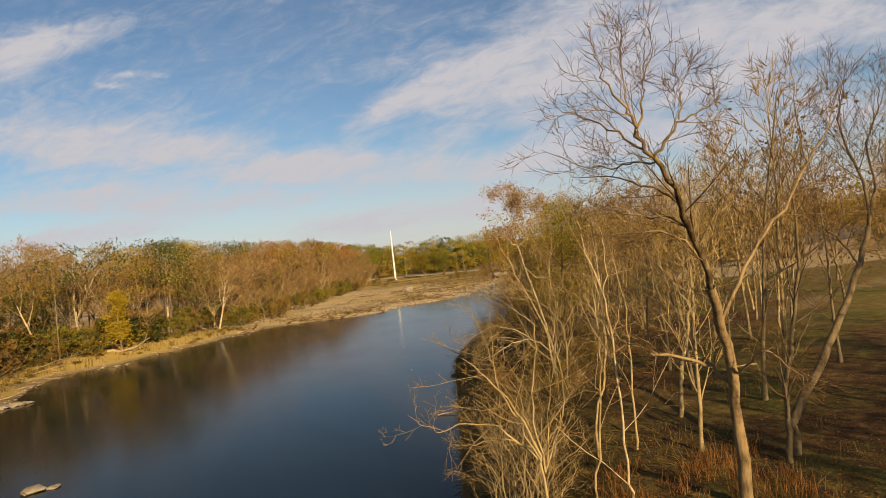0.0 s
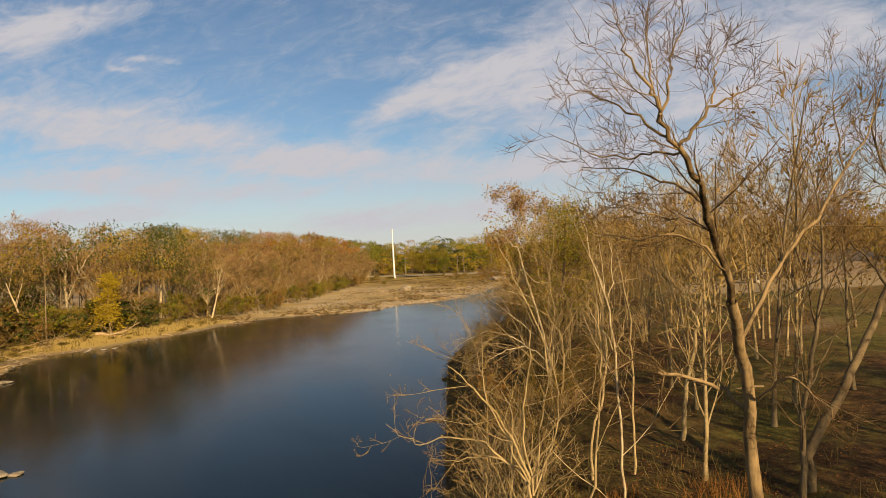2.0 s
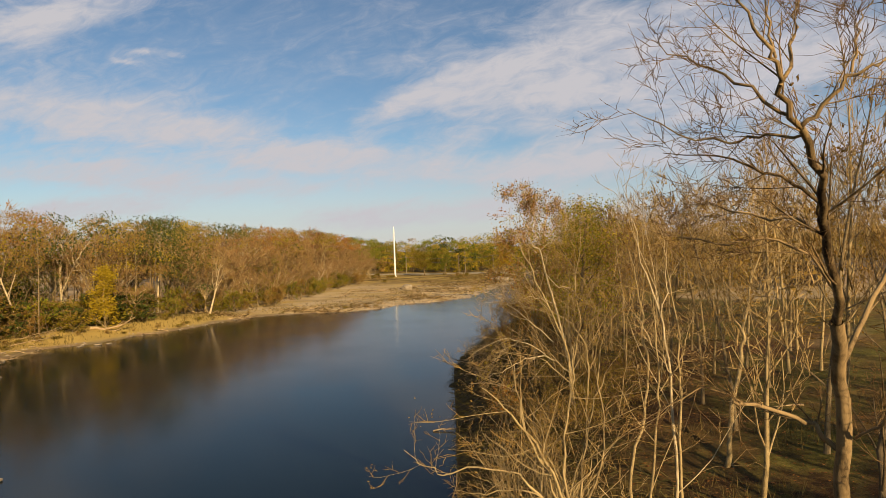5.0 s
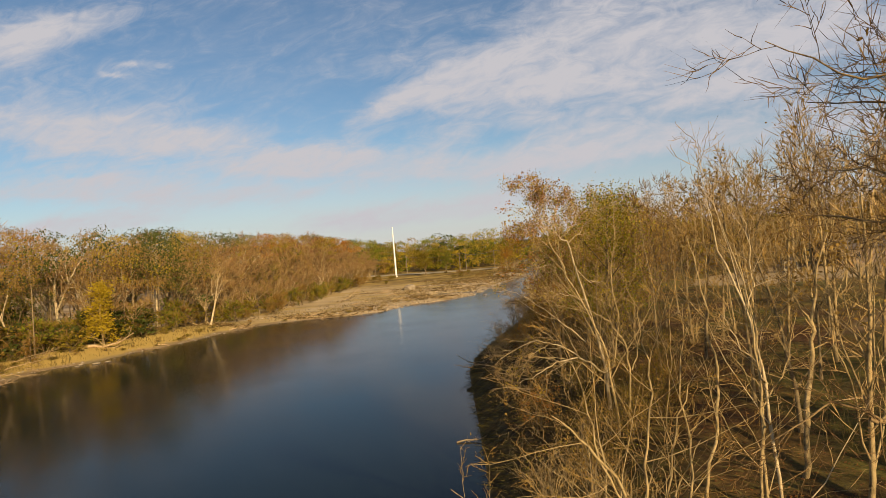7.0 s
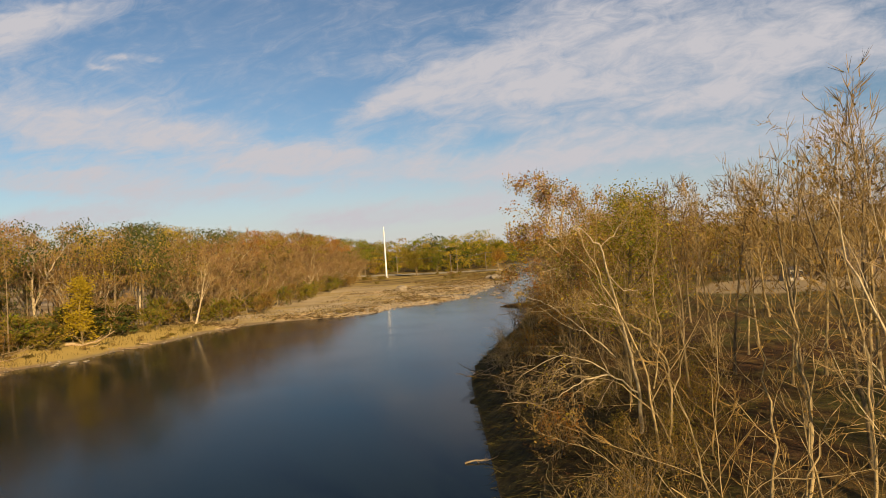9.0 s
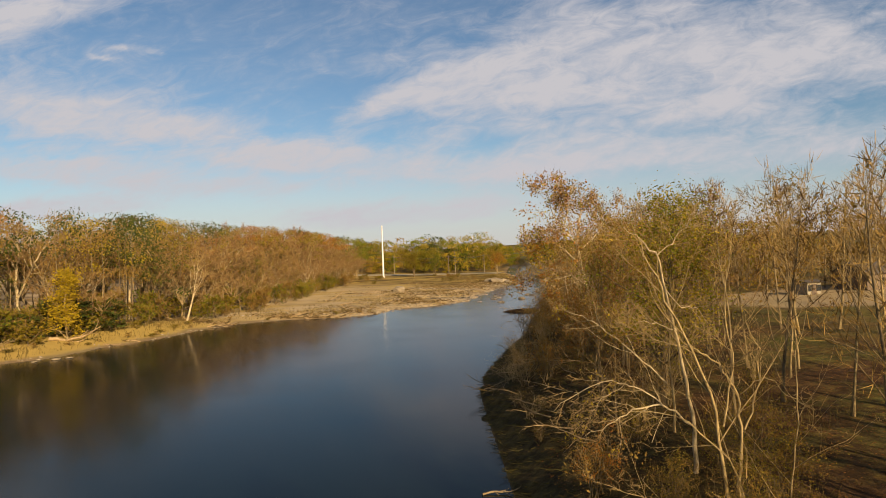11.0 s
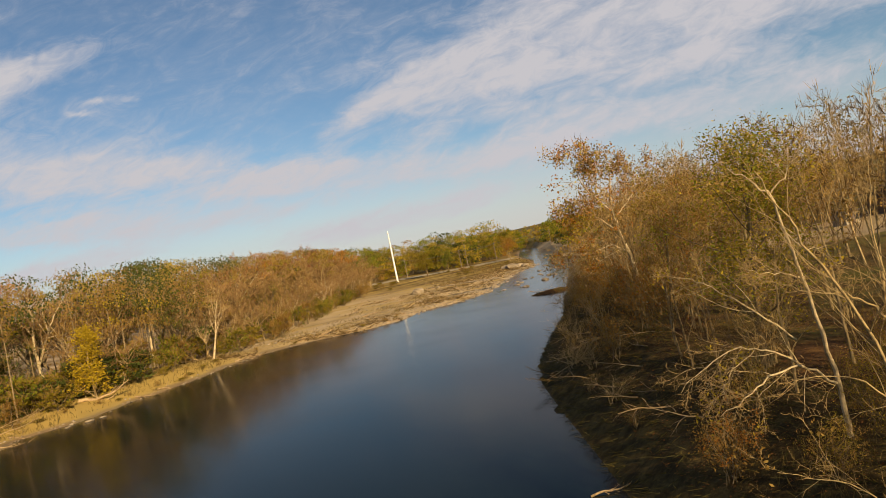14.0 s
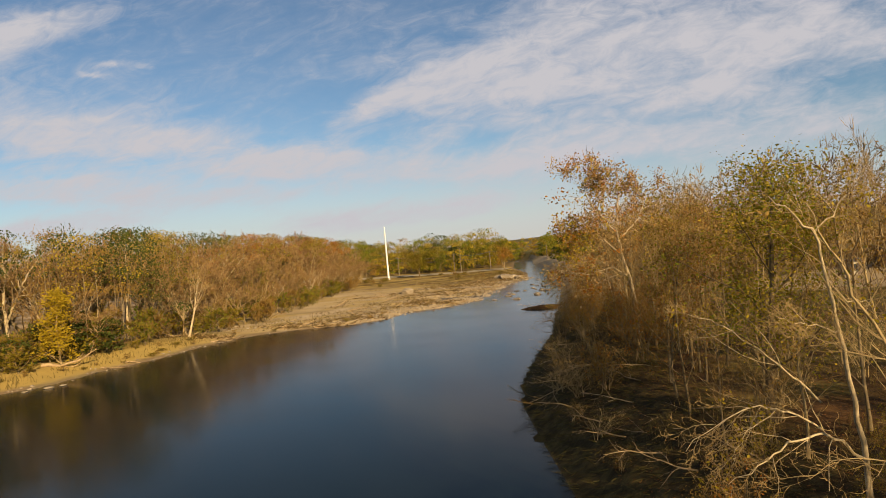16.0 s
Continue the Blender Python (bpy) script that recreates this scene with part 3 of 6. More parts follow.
def plant(name, seed, bark, twig_mat, label, category="tree", height=12.0, radius=0.16, guides=None, arms_on_trunk=False, lean=(0, 0),
          limbs=14, first=0.3, limb_ratio=0.42, angle=42, lift=0.06, wobble=0.08, twig=6, fine=4, sprig=0, sprig_len=0.5, sprig_wide=0.012,
          leaf=None, leaves=0, leaf_size=0.1, leaf_spread=0.16, split=True, sides=7, more=(), arm_thin=0.42, least=0.0085):
    """A tree or shrub: an Empty at its base with a trunk, limbs and a crown of twigs and leaves."""
    rng = np.random.RandomState(seed)
    if guides is None:
        trunk = bend(rng, (0, 0, -0.3), (lean[0], lean[1], 1), height * 0.92, 9, wobble * 0.6, 0.03)
        f = np.linspace(0, 1, 10)
        main = [(trunk, radius * (1.12 - f) ** 0.9 + 0.012)]
        main[0][1][0] *= 1.35
        arms = branch_out(rng, main, limbs, first, 0.97, limb_ratio, angle, lift, wobble, 6, 0.46)
    else:
        main = [dense(rng, g) for g in guides]
        arms = branch_out(rng, main if arms_on_trunk else main[1:], limbs, first, 0.98, limb_ratio, angle, lift, wobble, 5, arm_thin)
    sub = branch_out(rng, arms, twig, 0.15, 0.98, 0.5, 38, lift, wobble * 1.9, 4 if fine else 3, 0.5, least=least)
    small = branch_out(rng, sub, fine, 0.2, 0.98, 0.55, 40, lift, wobble * 2.4, 3, 0.6, least=least) if fine else []
    thing = new(name)
    mesh_object("trunk", *tubes(main[:1], sides), bark, thing, True)
    crown = []
    big = main[1:] + ([] if guides is not None else arms)
    if split:
        for one in big:
            mesh_object("limb", *tubes([one], 5), bark, thing, True)
    elif big:
        crown.append((*tubes(big, 4), bark))
    if guides is not None:
        crown.append((*tubes(arms, 4), bark))
    crown.append((*tubes(sub + small, 3), twig_mat))
    tips = np.concatenate([p[1:] for p, _ in (small or sub)])
    ways = np.concatenate([p[1:] - p[:-1] for p, _ in (small or sub)])
    ways = ways / (np.linalg.norm(ways, axis=1, keepdims=True) + 1e-9) + np.array([0, 0, 0.3])
    if sprig:
        k = rng.randint(0, len(tips), sprig)
        crown.append((*sprigs(rng, tips[k], ways[k], sprig_len, sprig_wide), twig_mat))
    for mat, n, size, scatter_by in ((leaf, leaves, leaf_size, leaf_spread), *more):
        if mat is not None and n:
            # leaves gather in clumps
            seeds = tips[rng.randint(0, len(tips), max(8, n // 14))]
            at = seeds[rng.randint(0, len(seeds), n)] + rng.normal(0, scatter_by, (n, 3))
            crown.append((*leaf_quads(rng, at, size), mat))
    joined("crown", crown, thing, "stuff")
    return tagged(thing, label, category)


def spot(x, y, scale=1.0, turn=0.0, sink=0.1, wide=1.0):
    return Matrix.Translation((x, y, land_at(x, y) - sink)) @ Matrix.Rotation(turn, 4, "Z") @ Matrix.Diagonal((scale * wide, scale * wide, scale, 1))


def place(ob, x, y, scale=1.0, turn=0.0, sink=0.1, wide=1.0):
    ob.matrix_basis = spot(x, y, scale, turn, sink, wide)
    return ob


def scatter(models, spots, seed, group, wide=(0.9, 1.2)):
    """Spots of (x, y, scale): the first take the models themselves, the others copies."""
    rng = random.Random(seed)
    for n, (x, y, s) in enumerate(spots):
        m = spot(x, y, s, rng.uniform(0, 6.28), 0.15, rng.uniform(*wide))
        ob = models[n] if n < len(models) else copy_thing(models[rng.randrange(len(models))], m)
        ob.matrix_basis = m
        tagged(ob, group=group)


def rooted(ob, guides):
    """A guided plant, whose lines are given in the place itself: its Empty moves to its foot, and its parts go back by as much."""
    x, y = guides[0][0][:2]
    foot = Vector((x, y, land_at(x, y)))
    ob.location = foot
    for part_ob in ob.children:
        part_ob.data.transform(Matrix.Translation(-foot))
    return ob


def footed(guides):
    """The guides with the first line led down into the ground."""
    x, y, z, r = guides[0][0]
    low = land_at(x, y) - 0.4
    rest = [p for p in guides[0] if p[2] > low + 0.6]
    x, y, z, r = rest[0]
    low = land_at(x, y) - 0.4
    return [[(x, y, low, r * 1.35)] + rest] + guides[1:]


# ---- far bank woods ----
def domed_lines(seed, h, n, spread, bare=0.3, r0=0.17):
    """A trunk that forks into rising limbs, which end on a round crown."""
    g = np.random.RandomState(seed)
    top = (g.normal(0, 0.035) * h, g.normal(0, 0.035) * h)
    fork = h * bare
    sway = g.normal(0, 0.035 * h, (2, 2))
    lines = [[(-2 * top[0], -2 * top[1], -0.3, r0 * 1.2), (-top[0], -top[1], fork * 0.6, r0), (top[0], top[1], fork, r0 * 0.8), (sway[0, 0], sway[0, 1], h * 0.55, r0 * 0.42), (sway[1, 0] * 2, sway[1, 1] * 2, h * 0.82, 0.02)]]
    for k in range(n):
        a = 6.283 * (k + g.uniform(-0.3, 0.3)) / n
        up = g.uniform(0.55, 0.92)
        out = h * spread * math.sqrt(max(0.1, 1 - ((up - 0.5) / 0.52) ** 2)) * g.uniform(0.8, 1.1)
        d = np.array([np.cos(a), np.sin(a)])
        z0 = fork * g.uniform(0.75, 1.5)
        w = g.normal(0, 0.025 * h, (2, 2))
        lines.append([(top[0], top[1], z0, r0 * 0.6), (d[0] * out * 0.35 + w[0, 0], d[1] * out * 0.35 + w[0, 1], z0 + (h * up - z0) * 0.4, r0 * 0.42), (d[0] * out * 0.7 + w[1, 0], d[1] * out * 0.7 + w[1, 1], z0 + (h * up - z0) * 0.75, r0 * 0.26), (d[0] * out, d[1] * out, h * up, 0.02)])
    return lines


def left_tree(seed, leaf, n, h, label, bark=BARK_GREY, tw=TWIG_HAZE, size=0.11, more=(), spread=0.30, bare=0.28, **kw):
    a = dict(limbs=4, first=0.22, limb_ratio=0.5, angle=50, lift=0.03, twig=3, fine=0, sprig=750, sprig_len=0.8, sprig_wide=0.022, leaf_spread=0.30, arms_on_trunk=True)
    a.update(kw)
    return plant("tree", seed, bark, tw, label, leaf=leaf, leaves=n, leaf_size=size, guides=domed_lines(seed, h, 7, spread, bare), split=False, sides=5, more=more, **a)


def skyline(x, y):
    """How high the woods rise, seen from the middle of the river."""
    u = x / y
    return 12 + float(np.interp(u, [-0.8, -0.7, -0.52, -0.43, -0.34, -0.22, -0.165, -0.12, 0.1], [0.083, 0.082, 0.066, 0.0625, 0.052, 0.044, 0.032, 0.02, 0.015])) * math.hypot(x, y)


LONE_TREES = [(-67.2, 112), (-60.5, 133), (-48.2, 127.5), (-66, 99), (-56.8, 106.5)]


def hides_lone_tree(x, y, near=4.2):
    """Whether a plant would stand in front of one of the lone trees, seen from over the river."""
    for lx, ly in LONE_TREES:
        for ex, ey in ((0, 2), (-3, 11), (-6, 20)):
            dx, dy = lx - ex, ly - ey
            k = ((x - ex) * dx + (y - ey) * dy) / (dx * dx + dy * dy)
            off = abs((x - ex) * dy - (y - ey) * dx) / math.hypot(dx, dy)
            if off < near and k < 1.03:
                return True
    return False


def left_woods():
    base = 14.0
    haze = dict(sprig=1500, sprig_len=0.85, sprig_wide=0.026)
    brown = [left_tree(11, LEAF_BROWN, 260, base, "half bare brown autumn tree on the far bank", BARK_PALE, **haze), left_tree(12, LEAF_BROWN, 200, base, "half bare brown autumn tree on the far bank", spread=0.36, **haze),
             left_tree(13, LEAF_OLIVE, 800, base, "olive and brown autumn tree on the far bank", **haze), left_tree(14, LEAF_OLIVE, 450, base, "olive and brown autumn tree on the far bank", BARK_PALE, more=((LEAF_BROWN, 350, 0.11, 0.35),), **haze)]
    bare = [left_tree(15, LEAF_BROWN, 60, base, "nearly bare pale-limbed tree on the far bank", BARK_WHITE, TWIG_HAZE, spread=0.34, sprig=1700, sprig_wide=0.024)]
    green = [left_tree(16, LEAF_OLIVE, 1100, base, "olive-green leafy tree on the far bank", BARK_DARK, size=0.12, bare=0.15, more=((LEAF_GREEN, 700, 0.12, 0.4),)), left_tree(17, LEAF_DARK, 1300, base, "dark green leafy tree on the far bank", BARK_DARK, size=0.14, bare=0.15, more=((LEAF_OLIVE, 700, 0.12, 0.35),))]
    colour = [left_tree(18, LEAF_ORANGE, 900, base, "orange autumn tree in the far bank wood", size=0.13), left_tree(19, LEAF_RED, 850, base, "rust red autumn tree in the far bank wood", size=0.13), left_tree(20, LEAF_YELLOW, 850, base, "yellow autumn tree in the far bank wood", size=0.13)]
    r = random.Random(5)
    kinds = {"brown": [], "bare": [], "green": [], "colour": []}
    for y0 in np.arange(34, 285, 5.0):
        x0 = float(shore_x(LEFT_SHORE, y0))
        edge = x0 - 8.5 if y0 < 118 else float(np.interp(y0, [118, 124, 132, 150, 200, 240, 285], [-54, -52.5, -50, -45, -39, -35, -34]))
        for row, (lo, hi, k) in enumerate(((0, 3, 0.62), (5, 9, 0.78), (11, 17, 0.87), (20, 28, 0.91))):
            x, y = edge - r.uniform(lo, hi), y0 + r.uniform(-2.8, 2.8)
            high = (skyline(x, y) - land_at(x, y)) * k * r.uniform(0.82, 1.04)
            u = r.random()
            kind = "brown" if u < 0.54 else "bare" if u < 0.74 else "green" if u < 0.87 else "colour"
            if row < 2 and kind == "colour":
                kind = "brown"
            # these stand out of view; made taller so their reflection darkens the river
            if y0 < 70:
                high *= 1.35
            if row == 0:
                kind, high = ("bare" if u > 0.75 else "brown"), (high if y0 < 70 else min(high, r.uniform(8, 12.0)))
            if y0 < 108 and row < 3 and u < 0.7:
                kind = "green"
            if row == 3 and y0 > 190:
                kind = "colour" if u < 0.55 else kind
            if row == 3 and u > 0.62:
                kind = "colour"
            if not hides_lone_tree(x, y):
                kinds[kind].append((x, y, high / (base * 1.0)))
    scatter(brown, kinds["brown"], 1, "far bank trees", (1.0, 1.45))
    scatter(bare, kinds["bare"], 2, "far bank trees", (1.0, 1.45))
    scatter(green, kinds["green"], 3, "far bank trees", (1.0, 1.35))
    scatter(colour, kinds["colour"], 4, "far bank trees", (1.0, 1.35))


def lone_left_trees():
    wide = [[(0, 0, -0.3, 0.34), (0.2, 0, 2.5, 0.29), (-0.3, 0.2, 5.0, 0.25), (-0.6, 0.3, 7.5, 0.21), (-0.4, 0.4, 9.5, 0.17)],
            [(-0.4, 0.4, 9.5, 0.16), (-1.6, 0.6, 11.2, 0.12), (-3.2, 0.7, 12.6, 0.08), (-4.6, 0.8, 15.0, 0.02)],
            [(-0.5, 0.4, 9.0, 0.15), (0.2, 0.2, 11.4, 0.12), (0.0, 0.0, 13.6, 0.08), (0.6, -0.2, 16.4, 0.02)],
            [(-0.2, 0.2, 5.2, 0.20), (1.2, 0.0, 7.6, 0.17), (2.4, -0.3, 9.8, 0.13), (3.8, -0.4, 12.0, 0.09), (5.4, -0.5, 13.8, 0.02)],
            [(2.4, -0.3, 9.8, 0.10), (2.2, -0.6, 12.2, 0.07), (2.8, -0.8, 14.8, 0.02)],
            [(2.0, -0.2, 8.8, 0.10), (4.0, 0.2, 8.9, 0.08), (5.6, 0.4, 7.6, 0.05), (6.4, 0.5, 6.0, 0.02)]]
    place(plant("tree", 51, BARK_WHITE, TWIG_PALE, "pale wide-forked bare tree on the far bank", guides=wide, limbs=6, first=0.3, limb_ratio=0.5, angle=44, twig=4, fine=2, sprig=500, sprig_len=0.6, sprig_wide=0.018, leaf=LEAF_YELLOW, leaves=500, leaf_size=0.13, least=0.016), -67.2, 112)
    place(plant("tree", 52, BARK_WHITE, TWIG_PALE, "straight white-trunked tree on the far bank", height=16.5, radius=0.25, least=0.016, limbs=12, first=0.45, limb_ratio=0.3, twig=6, fine=3, sprig=600, sprig_len=0.6, sprig_wide=0.016), -60.5, 133)
    place(plant("tree", 53, BARK_WHITE, TWIG_PALE, "white leaning bare tree at the edge of the far bank", height=11.5, radius=0.19, least=0.016, lean=(0.3, -0.05), limbs=9, first=0.4, limb_ratio=0.55, angle=38, twig=6, fine=3, sprig=500, sprig_len=0.6, sprig_wide=0.016), -48.2, 127.5)
    place(plant("tree", 54, BARK_WHITE, TWIG, "pale forked tree on the far bank", height=13, radius=0.2, limbs=6, first=0.45, limb_ratio=0.6, angle=38, twig=6, fine=3, sprig=600, sprig_len=0.6, sprig_wide=0.016, leaf=LEAF_OLIVE, leaves=300, leaf_size=0.16), -66, 99)
    place(plant("tree", 55, BARK_PALE, TWIG_PALE, "slim yellow-leaved tree on the far bank", height=10.6, radius=0.09, limbs=28, first=0.03, limb_ratio=0.26, angle=50, twig=5, fine=2, leaf=LEAF_GOLD, leaves=3600, leaf_size=0.14, leaf_spread=0.35), -56.8, 106.5, 1.0, 0, 0.1, 1.35)
    bush = dict(category="shrub", height=4.2, radius=0.07, limbs=16, first=0.05, limb_ratio=0.6, angle=60, twig=3, fine=0, sprig=350, sprig_len=0.6, sprig_wide=0.016, split=False, sides=4)
    models = [plant("shrub", 56, BARK_GREY, TWIG, "green and olive bush at the far bank", leaf=LEAF_OLIVE, leaves=420, leaf_size=0.15, more=((LEAF_GREEN, 260, 0.15, 0.3), (LEAF_DARK, 90, 0.15, 0.3)), **bush),
              plant("shrub", 57, BARK_GREY, TWIG, "brown twiggy bush at the far bank", leaf=LEAF_OLIVE, leaves=700, leaf_size=0.15, **bush),
              plant("shrub", 58, BARK_GREY, TWIG, "dry straw-coloured brush at the far bank", leaf=LEAF_BROWN, leaves=400, leaf_size=0.14, **bush)]
    r = random.Random(21)
    spots = [(-51.6, 119.5, 0.95), (-59, 101, 0.8), (-62, 96.5, 0.9)]
    for y0 in np.arange(36, 250, 3.1):
        x0 = float(shore_x(LEFT_SHORE, y0))
        edge = x0 - 5.5 if y0 < 118 else float(np.interp(y0, [118, 124, 132, 150, 200, 250], [-52, -50, -47, -42, -36, -33]))
        if y0 < 94 or r.random() < 0.8:
            back = 3.0 if 97 < y0 < 116 else 0.0
            x, y = edge - back - r.uniform(-0.5, 3.5), y0 + r.uniform(-1.5, 1.5)
            spots.append((x, y, r.uniform(0.25, 0.4) if hides_lone_tree(x, y, 3.0) else r.uniform(0.6, 1.3)))
    for y0 in np.arange(50, 250, 2.8):
        edge = float(shore_x(LEFT_SHORE, y0)) - 10 if y0 < 118 else float(np.interp(y0, [118, 124, 132, 150, 200, 250], [-56, -54, -52, -47, -41, -38]))
        spots.append((edge - r.uniform(0, 6), y0 + r.uniform(-2, 2), r.uniform(1.0, 1.5)))
    scatter(models, spots, 22, "far bank bushes", (1.0, 1.5))
    # evergreen undergrowth in the shade of the wood
    dark = plant("shrub", 59, BARK_DARK, TWIG_GREY, "dark evergreen bush under the far bank trees", leaf=LEAF_DARK, leaves=700, leaf_size=0.17, more=((LEAF_OLIVE, 260, 0.14, 0.35),), **bush)
    shade = [(float(shore_x(LEFT_SHORE, y0)) - r.uniform(9, 17), y0 + r.uniform(-1.5, 1.5), r.uniform(1.0, 1.7)) for y0 in np.arange(58, 118, 1.9)]
    shade += [(float(shore_x(LEFT_SHORE, y0)) - r.uniform(16, 22), y0 + r.uniform(-1.5, 1.5), r.uniform(1.2, 1.8)) for y0 in np.arange(60, 118, 3.0)]
    scatter([dark], [(x, y, 0.55 * s if hides_lone_tree(x, y, 2.0) else s) for x, y, s in shade], 25, "far bank bushes", (1.0, 1.5))
    # low dead brush on the beach itself
    for n, y0 in enumerate(np.arange(70, 146, 2.0)):
        x = float(shore_x(LEFT_SHORE, y0)) - r.uniform(2.0, 6.5)
        tagged(copy_thing(models[1 + n % 2], spot(x, y0, r.uniform(0.12, 0.26), n * 1.9, 0.05, 1.8)), "low dead brush on the far shore", group="dead brush on the far shore")
    flats = [(r.uniform(-40, -24), r.uniform(215, 286), r.uniform(0.3, 0.6)) for _ in range(16)] + [(r.uniform(-6, 20), r.uniform(244, 300), r.uniform(0.3, 0.55)) for _ in range(14)]
    for n, (x, y, s) in enumerate(flats):
        tagged(copy_thing(models[1 + n % 2], spot(x, y, s, n * 1.3, 0.1, 1.7)), "dry brown brush on the flats", group="brush on the flats")


def far_woods():
    """The ridge behind the far bank, the wood across the flats and the wood behind the park: too far to tell tree from tree."""
    rng = np.random.RandomState(77)
    trees = []
    for _ in range(250):
        y = rng.uniform(60, 400)
        x = -62 - rng.uniform(0, 75) + 0.09 * y
        trees.append((x, y, skyline(x, y) * rng.uniform(0.92, 1.0), 0))
    for _ in range(170):
        y = rng.uniform(324, 430)
        x = rng.uniform(-60, 22 + 0.1 * (y - 320))
        trees.append((x, y, rng.choice([10.5, 13.0, 15.5, 18.0, 20.5]) * rng.uniform(0.9, 1.05), 1))
    for _ in range(110):
        y = rng.uniform(225, 420)
        x = shore_x(RIGHT_SHORE, y) + 6 + rng.uniform(0, 1) ** 1.5 * 90
        trees.append((x, y, rng.uniform(11, 16.5), 1))
    for _ in range(300):
        a, d = rng.uniform(0.24, 1.25), rng.uniform(118, 215)
        trees.append((d * np.sin(a), d * np.cos(a), rng.uniform(15, 20), 2))
    for _ in range(70):
        y = rng.uniform(400, 520)
        trees.append((rng.uniform(34, 140), y, rng.uniform(9, 13.5) + 1.5, 1))
    tints = ((LEAF_BROWN, LEAF_OLIVE, LEAF_BROWN, LEAF_YELLOW, LEAF_DARK, LEAF_OLIVE, LEAF_BROWN), (LEAF_OLIVE, LEAF_GREEN, LEAF_GREEN, LEAF_DARK, LEAF_YELLOW, LEAF_YELLOW, LEAF_OLIVE, LEAF_BROWN), (LEAF_BROWN, LEAF_BROWN, LEAF_BROWN, LEAF_OLIVE))
    RIDGE = (LEAF_BROWN, LEAF_ORANGE, LEAF_BROWN, LEAF_YELLOW, LEAF_OLIVE, LEAF_DARK, LEAF_YELLOW, LEAF_BROWN, LEAF_DARK, LEAF_DARK, LEAF_YELLOW, LEAF_OLIVE, LEAF_DARK, LEAF_DARK, LEAF_OLIVE, LEAF_ORANGE, LEAF_BROWN, LEAF_RED, LEAF_OLIVE, LEAF_ORANGE, LEAF_GREEN, LEAF_GREEN)
    pieces = []
    for x, y, top, zone in trees:
        z0 = land_at(x, y)
        mat = tints[zone][rng.randint(len(tints[zone]))]
        if zone == 0:
            # colour comes in stands along the ridge
            way = (x + 2.5) / (y - 9.5) + rng.normal(0, 0.012)
            mat = RIDGE[int(np.clip((way + 0.72) / 0.62 * len(RIDGE), 0, len(RIDGE) - 1))] if rng.random() < 0.75 else mat
            if mat is LEAF_DARK:
                top *= 1.04
        h = max(6.0, top - z0)
        n, size = ((620, 0.16) if y < 190 else (420, 0.25), (460, 0.34), (170, 0.24))[zone]
        wide = h * (0.17 if zone == 1 else 0.14)
        count = 10 if zone == 0 else 14
        lobes = np.stack([rng.normal(0, wide, count), rng.normal(0, wide, count), rng.uniform(0.45 if zone == 0 else 0.05, 0.86, count) * h], -1)
        lobes[0] = (0, 0, h * 0.88)
        lobes[:, 2] = np.minimum(lobes[:, 2], h * (0.92 - 0.5 * (np.hypot(lobes[:, 0], lobes[:, 1]) / (3 * wide)) ** 2))
        shell = rng.normal(0, 1, (n, 3))
        shell[:, 2] = np.where(shell[:, 2] < -0.3, -shell[:, 2], shell[:, 2])
        shell /= np.linalg.norm(shell, axis=1, keepdims=True)
        grow = h * rng.uniform(0.075, 0.135, count) * (1.2 if zone == 1 else 1.0)
        pick = rng.randint(0, count, n)
        at = lobes[pick] + shell * (grow[pick] * rng.uniform(0.75, 1.05, n))[:, None] * (1.15, 1.15, 0.85)
        at[:, 2] = np.clip(at[:, 2], 0.3, h * 1.02)
        pieces.append((*facing_leaves(rng, at + (x, y, z0), shell, size * (1.2 if mat is LEAF_DARK else 1.0), 0.45), mat))
        st = at[rng.randint(0, n, 70)]
        pieces.append((*sprigs(rng, st + (x, y, z0 - 0.5), np.array([0, 0, 0.8]) + 0.06 * st * (1, 1, 0), 1.4, 0.026), TWIG_HAZE))
        pieces.append((*tubes([(np.array([(x, y, z0 - 0.3), (x + 0.3, y, z0 + h * 0.5), (x, y + 0.3, z0 + h * 0.85)]), np.array([0.12, 0.08, 0.03]) * (0.7 if zone == 1 else 1.0))], 4), BARK_DARK if zone == 1 else BARK_GREY))
    tagged(joined("woods", pieces, None, "stuff"), "mixed brown, olive and orange autumn woods in the distance", "woods", kind="stuff")


left_woods()
lone_left_trees()
far_woods()

# ---- near bank: trees with limbs of their own ----
FORKED = []
FORKED.append([(8.4, 19.6, 2, 0.2), (8.3, 19.5, 3.4, 0.176), (8.1, 19.2, 6.3, 0.159), (7.6, 18.3, 8.6, 0.146), (6.9, 17.2, 10.2, 0.129)])
FORKED.append([(6.9, 17.2, 10.2, 0.094), (6.1, 16, 11.9, 0.0799), (5.6, 15.3, 12.7, 0.0705), (4.9, 14.6, 13.6, 0.0611)])
FORKED.append([(4.9, 14.6, 13.6, 0.0517), (4.5, 14.4, 14.2, 0.047), (4.4, 14.3, 14.6, 0.0352), (4, 14.2, 15.1, 0.0235), (3.7, 14, 15.7, 0.0141), (3.6, 14, 16.1, 0.00705)])
FORKED.append([(4.5, 14.4, 14.2, 0.0329), (4.8, 14.5, 14.7, 0.0282), (4.8, 14.5, 15.3, 0.0211), (5.1, 14.6, 15.9, 0.0141), (5.1, 14.6, 16.6, 0.00564)])
FORKED.append([(4.4, 14.3, 14.6, 0.0235), (4.4, 14.5, 15.3, 0.0164), (4.4, 14.6, 16.1, 0.0118), (4.3, 14.6, 16.7, 0.0047)])
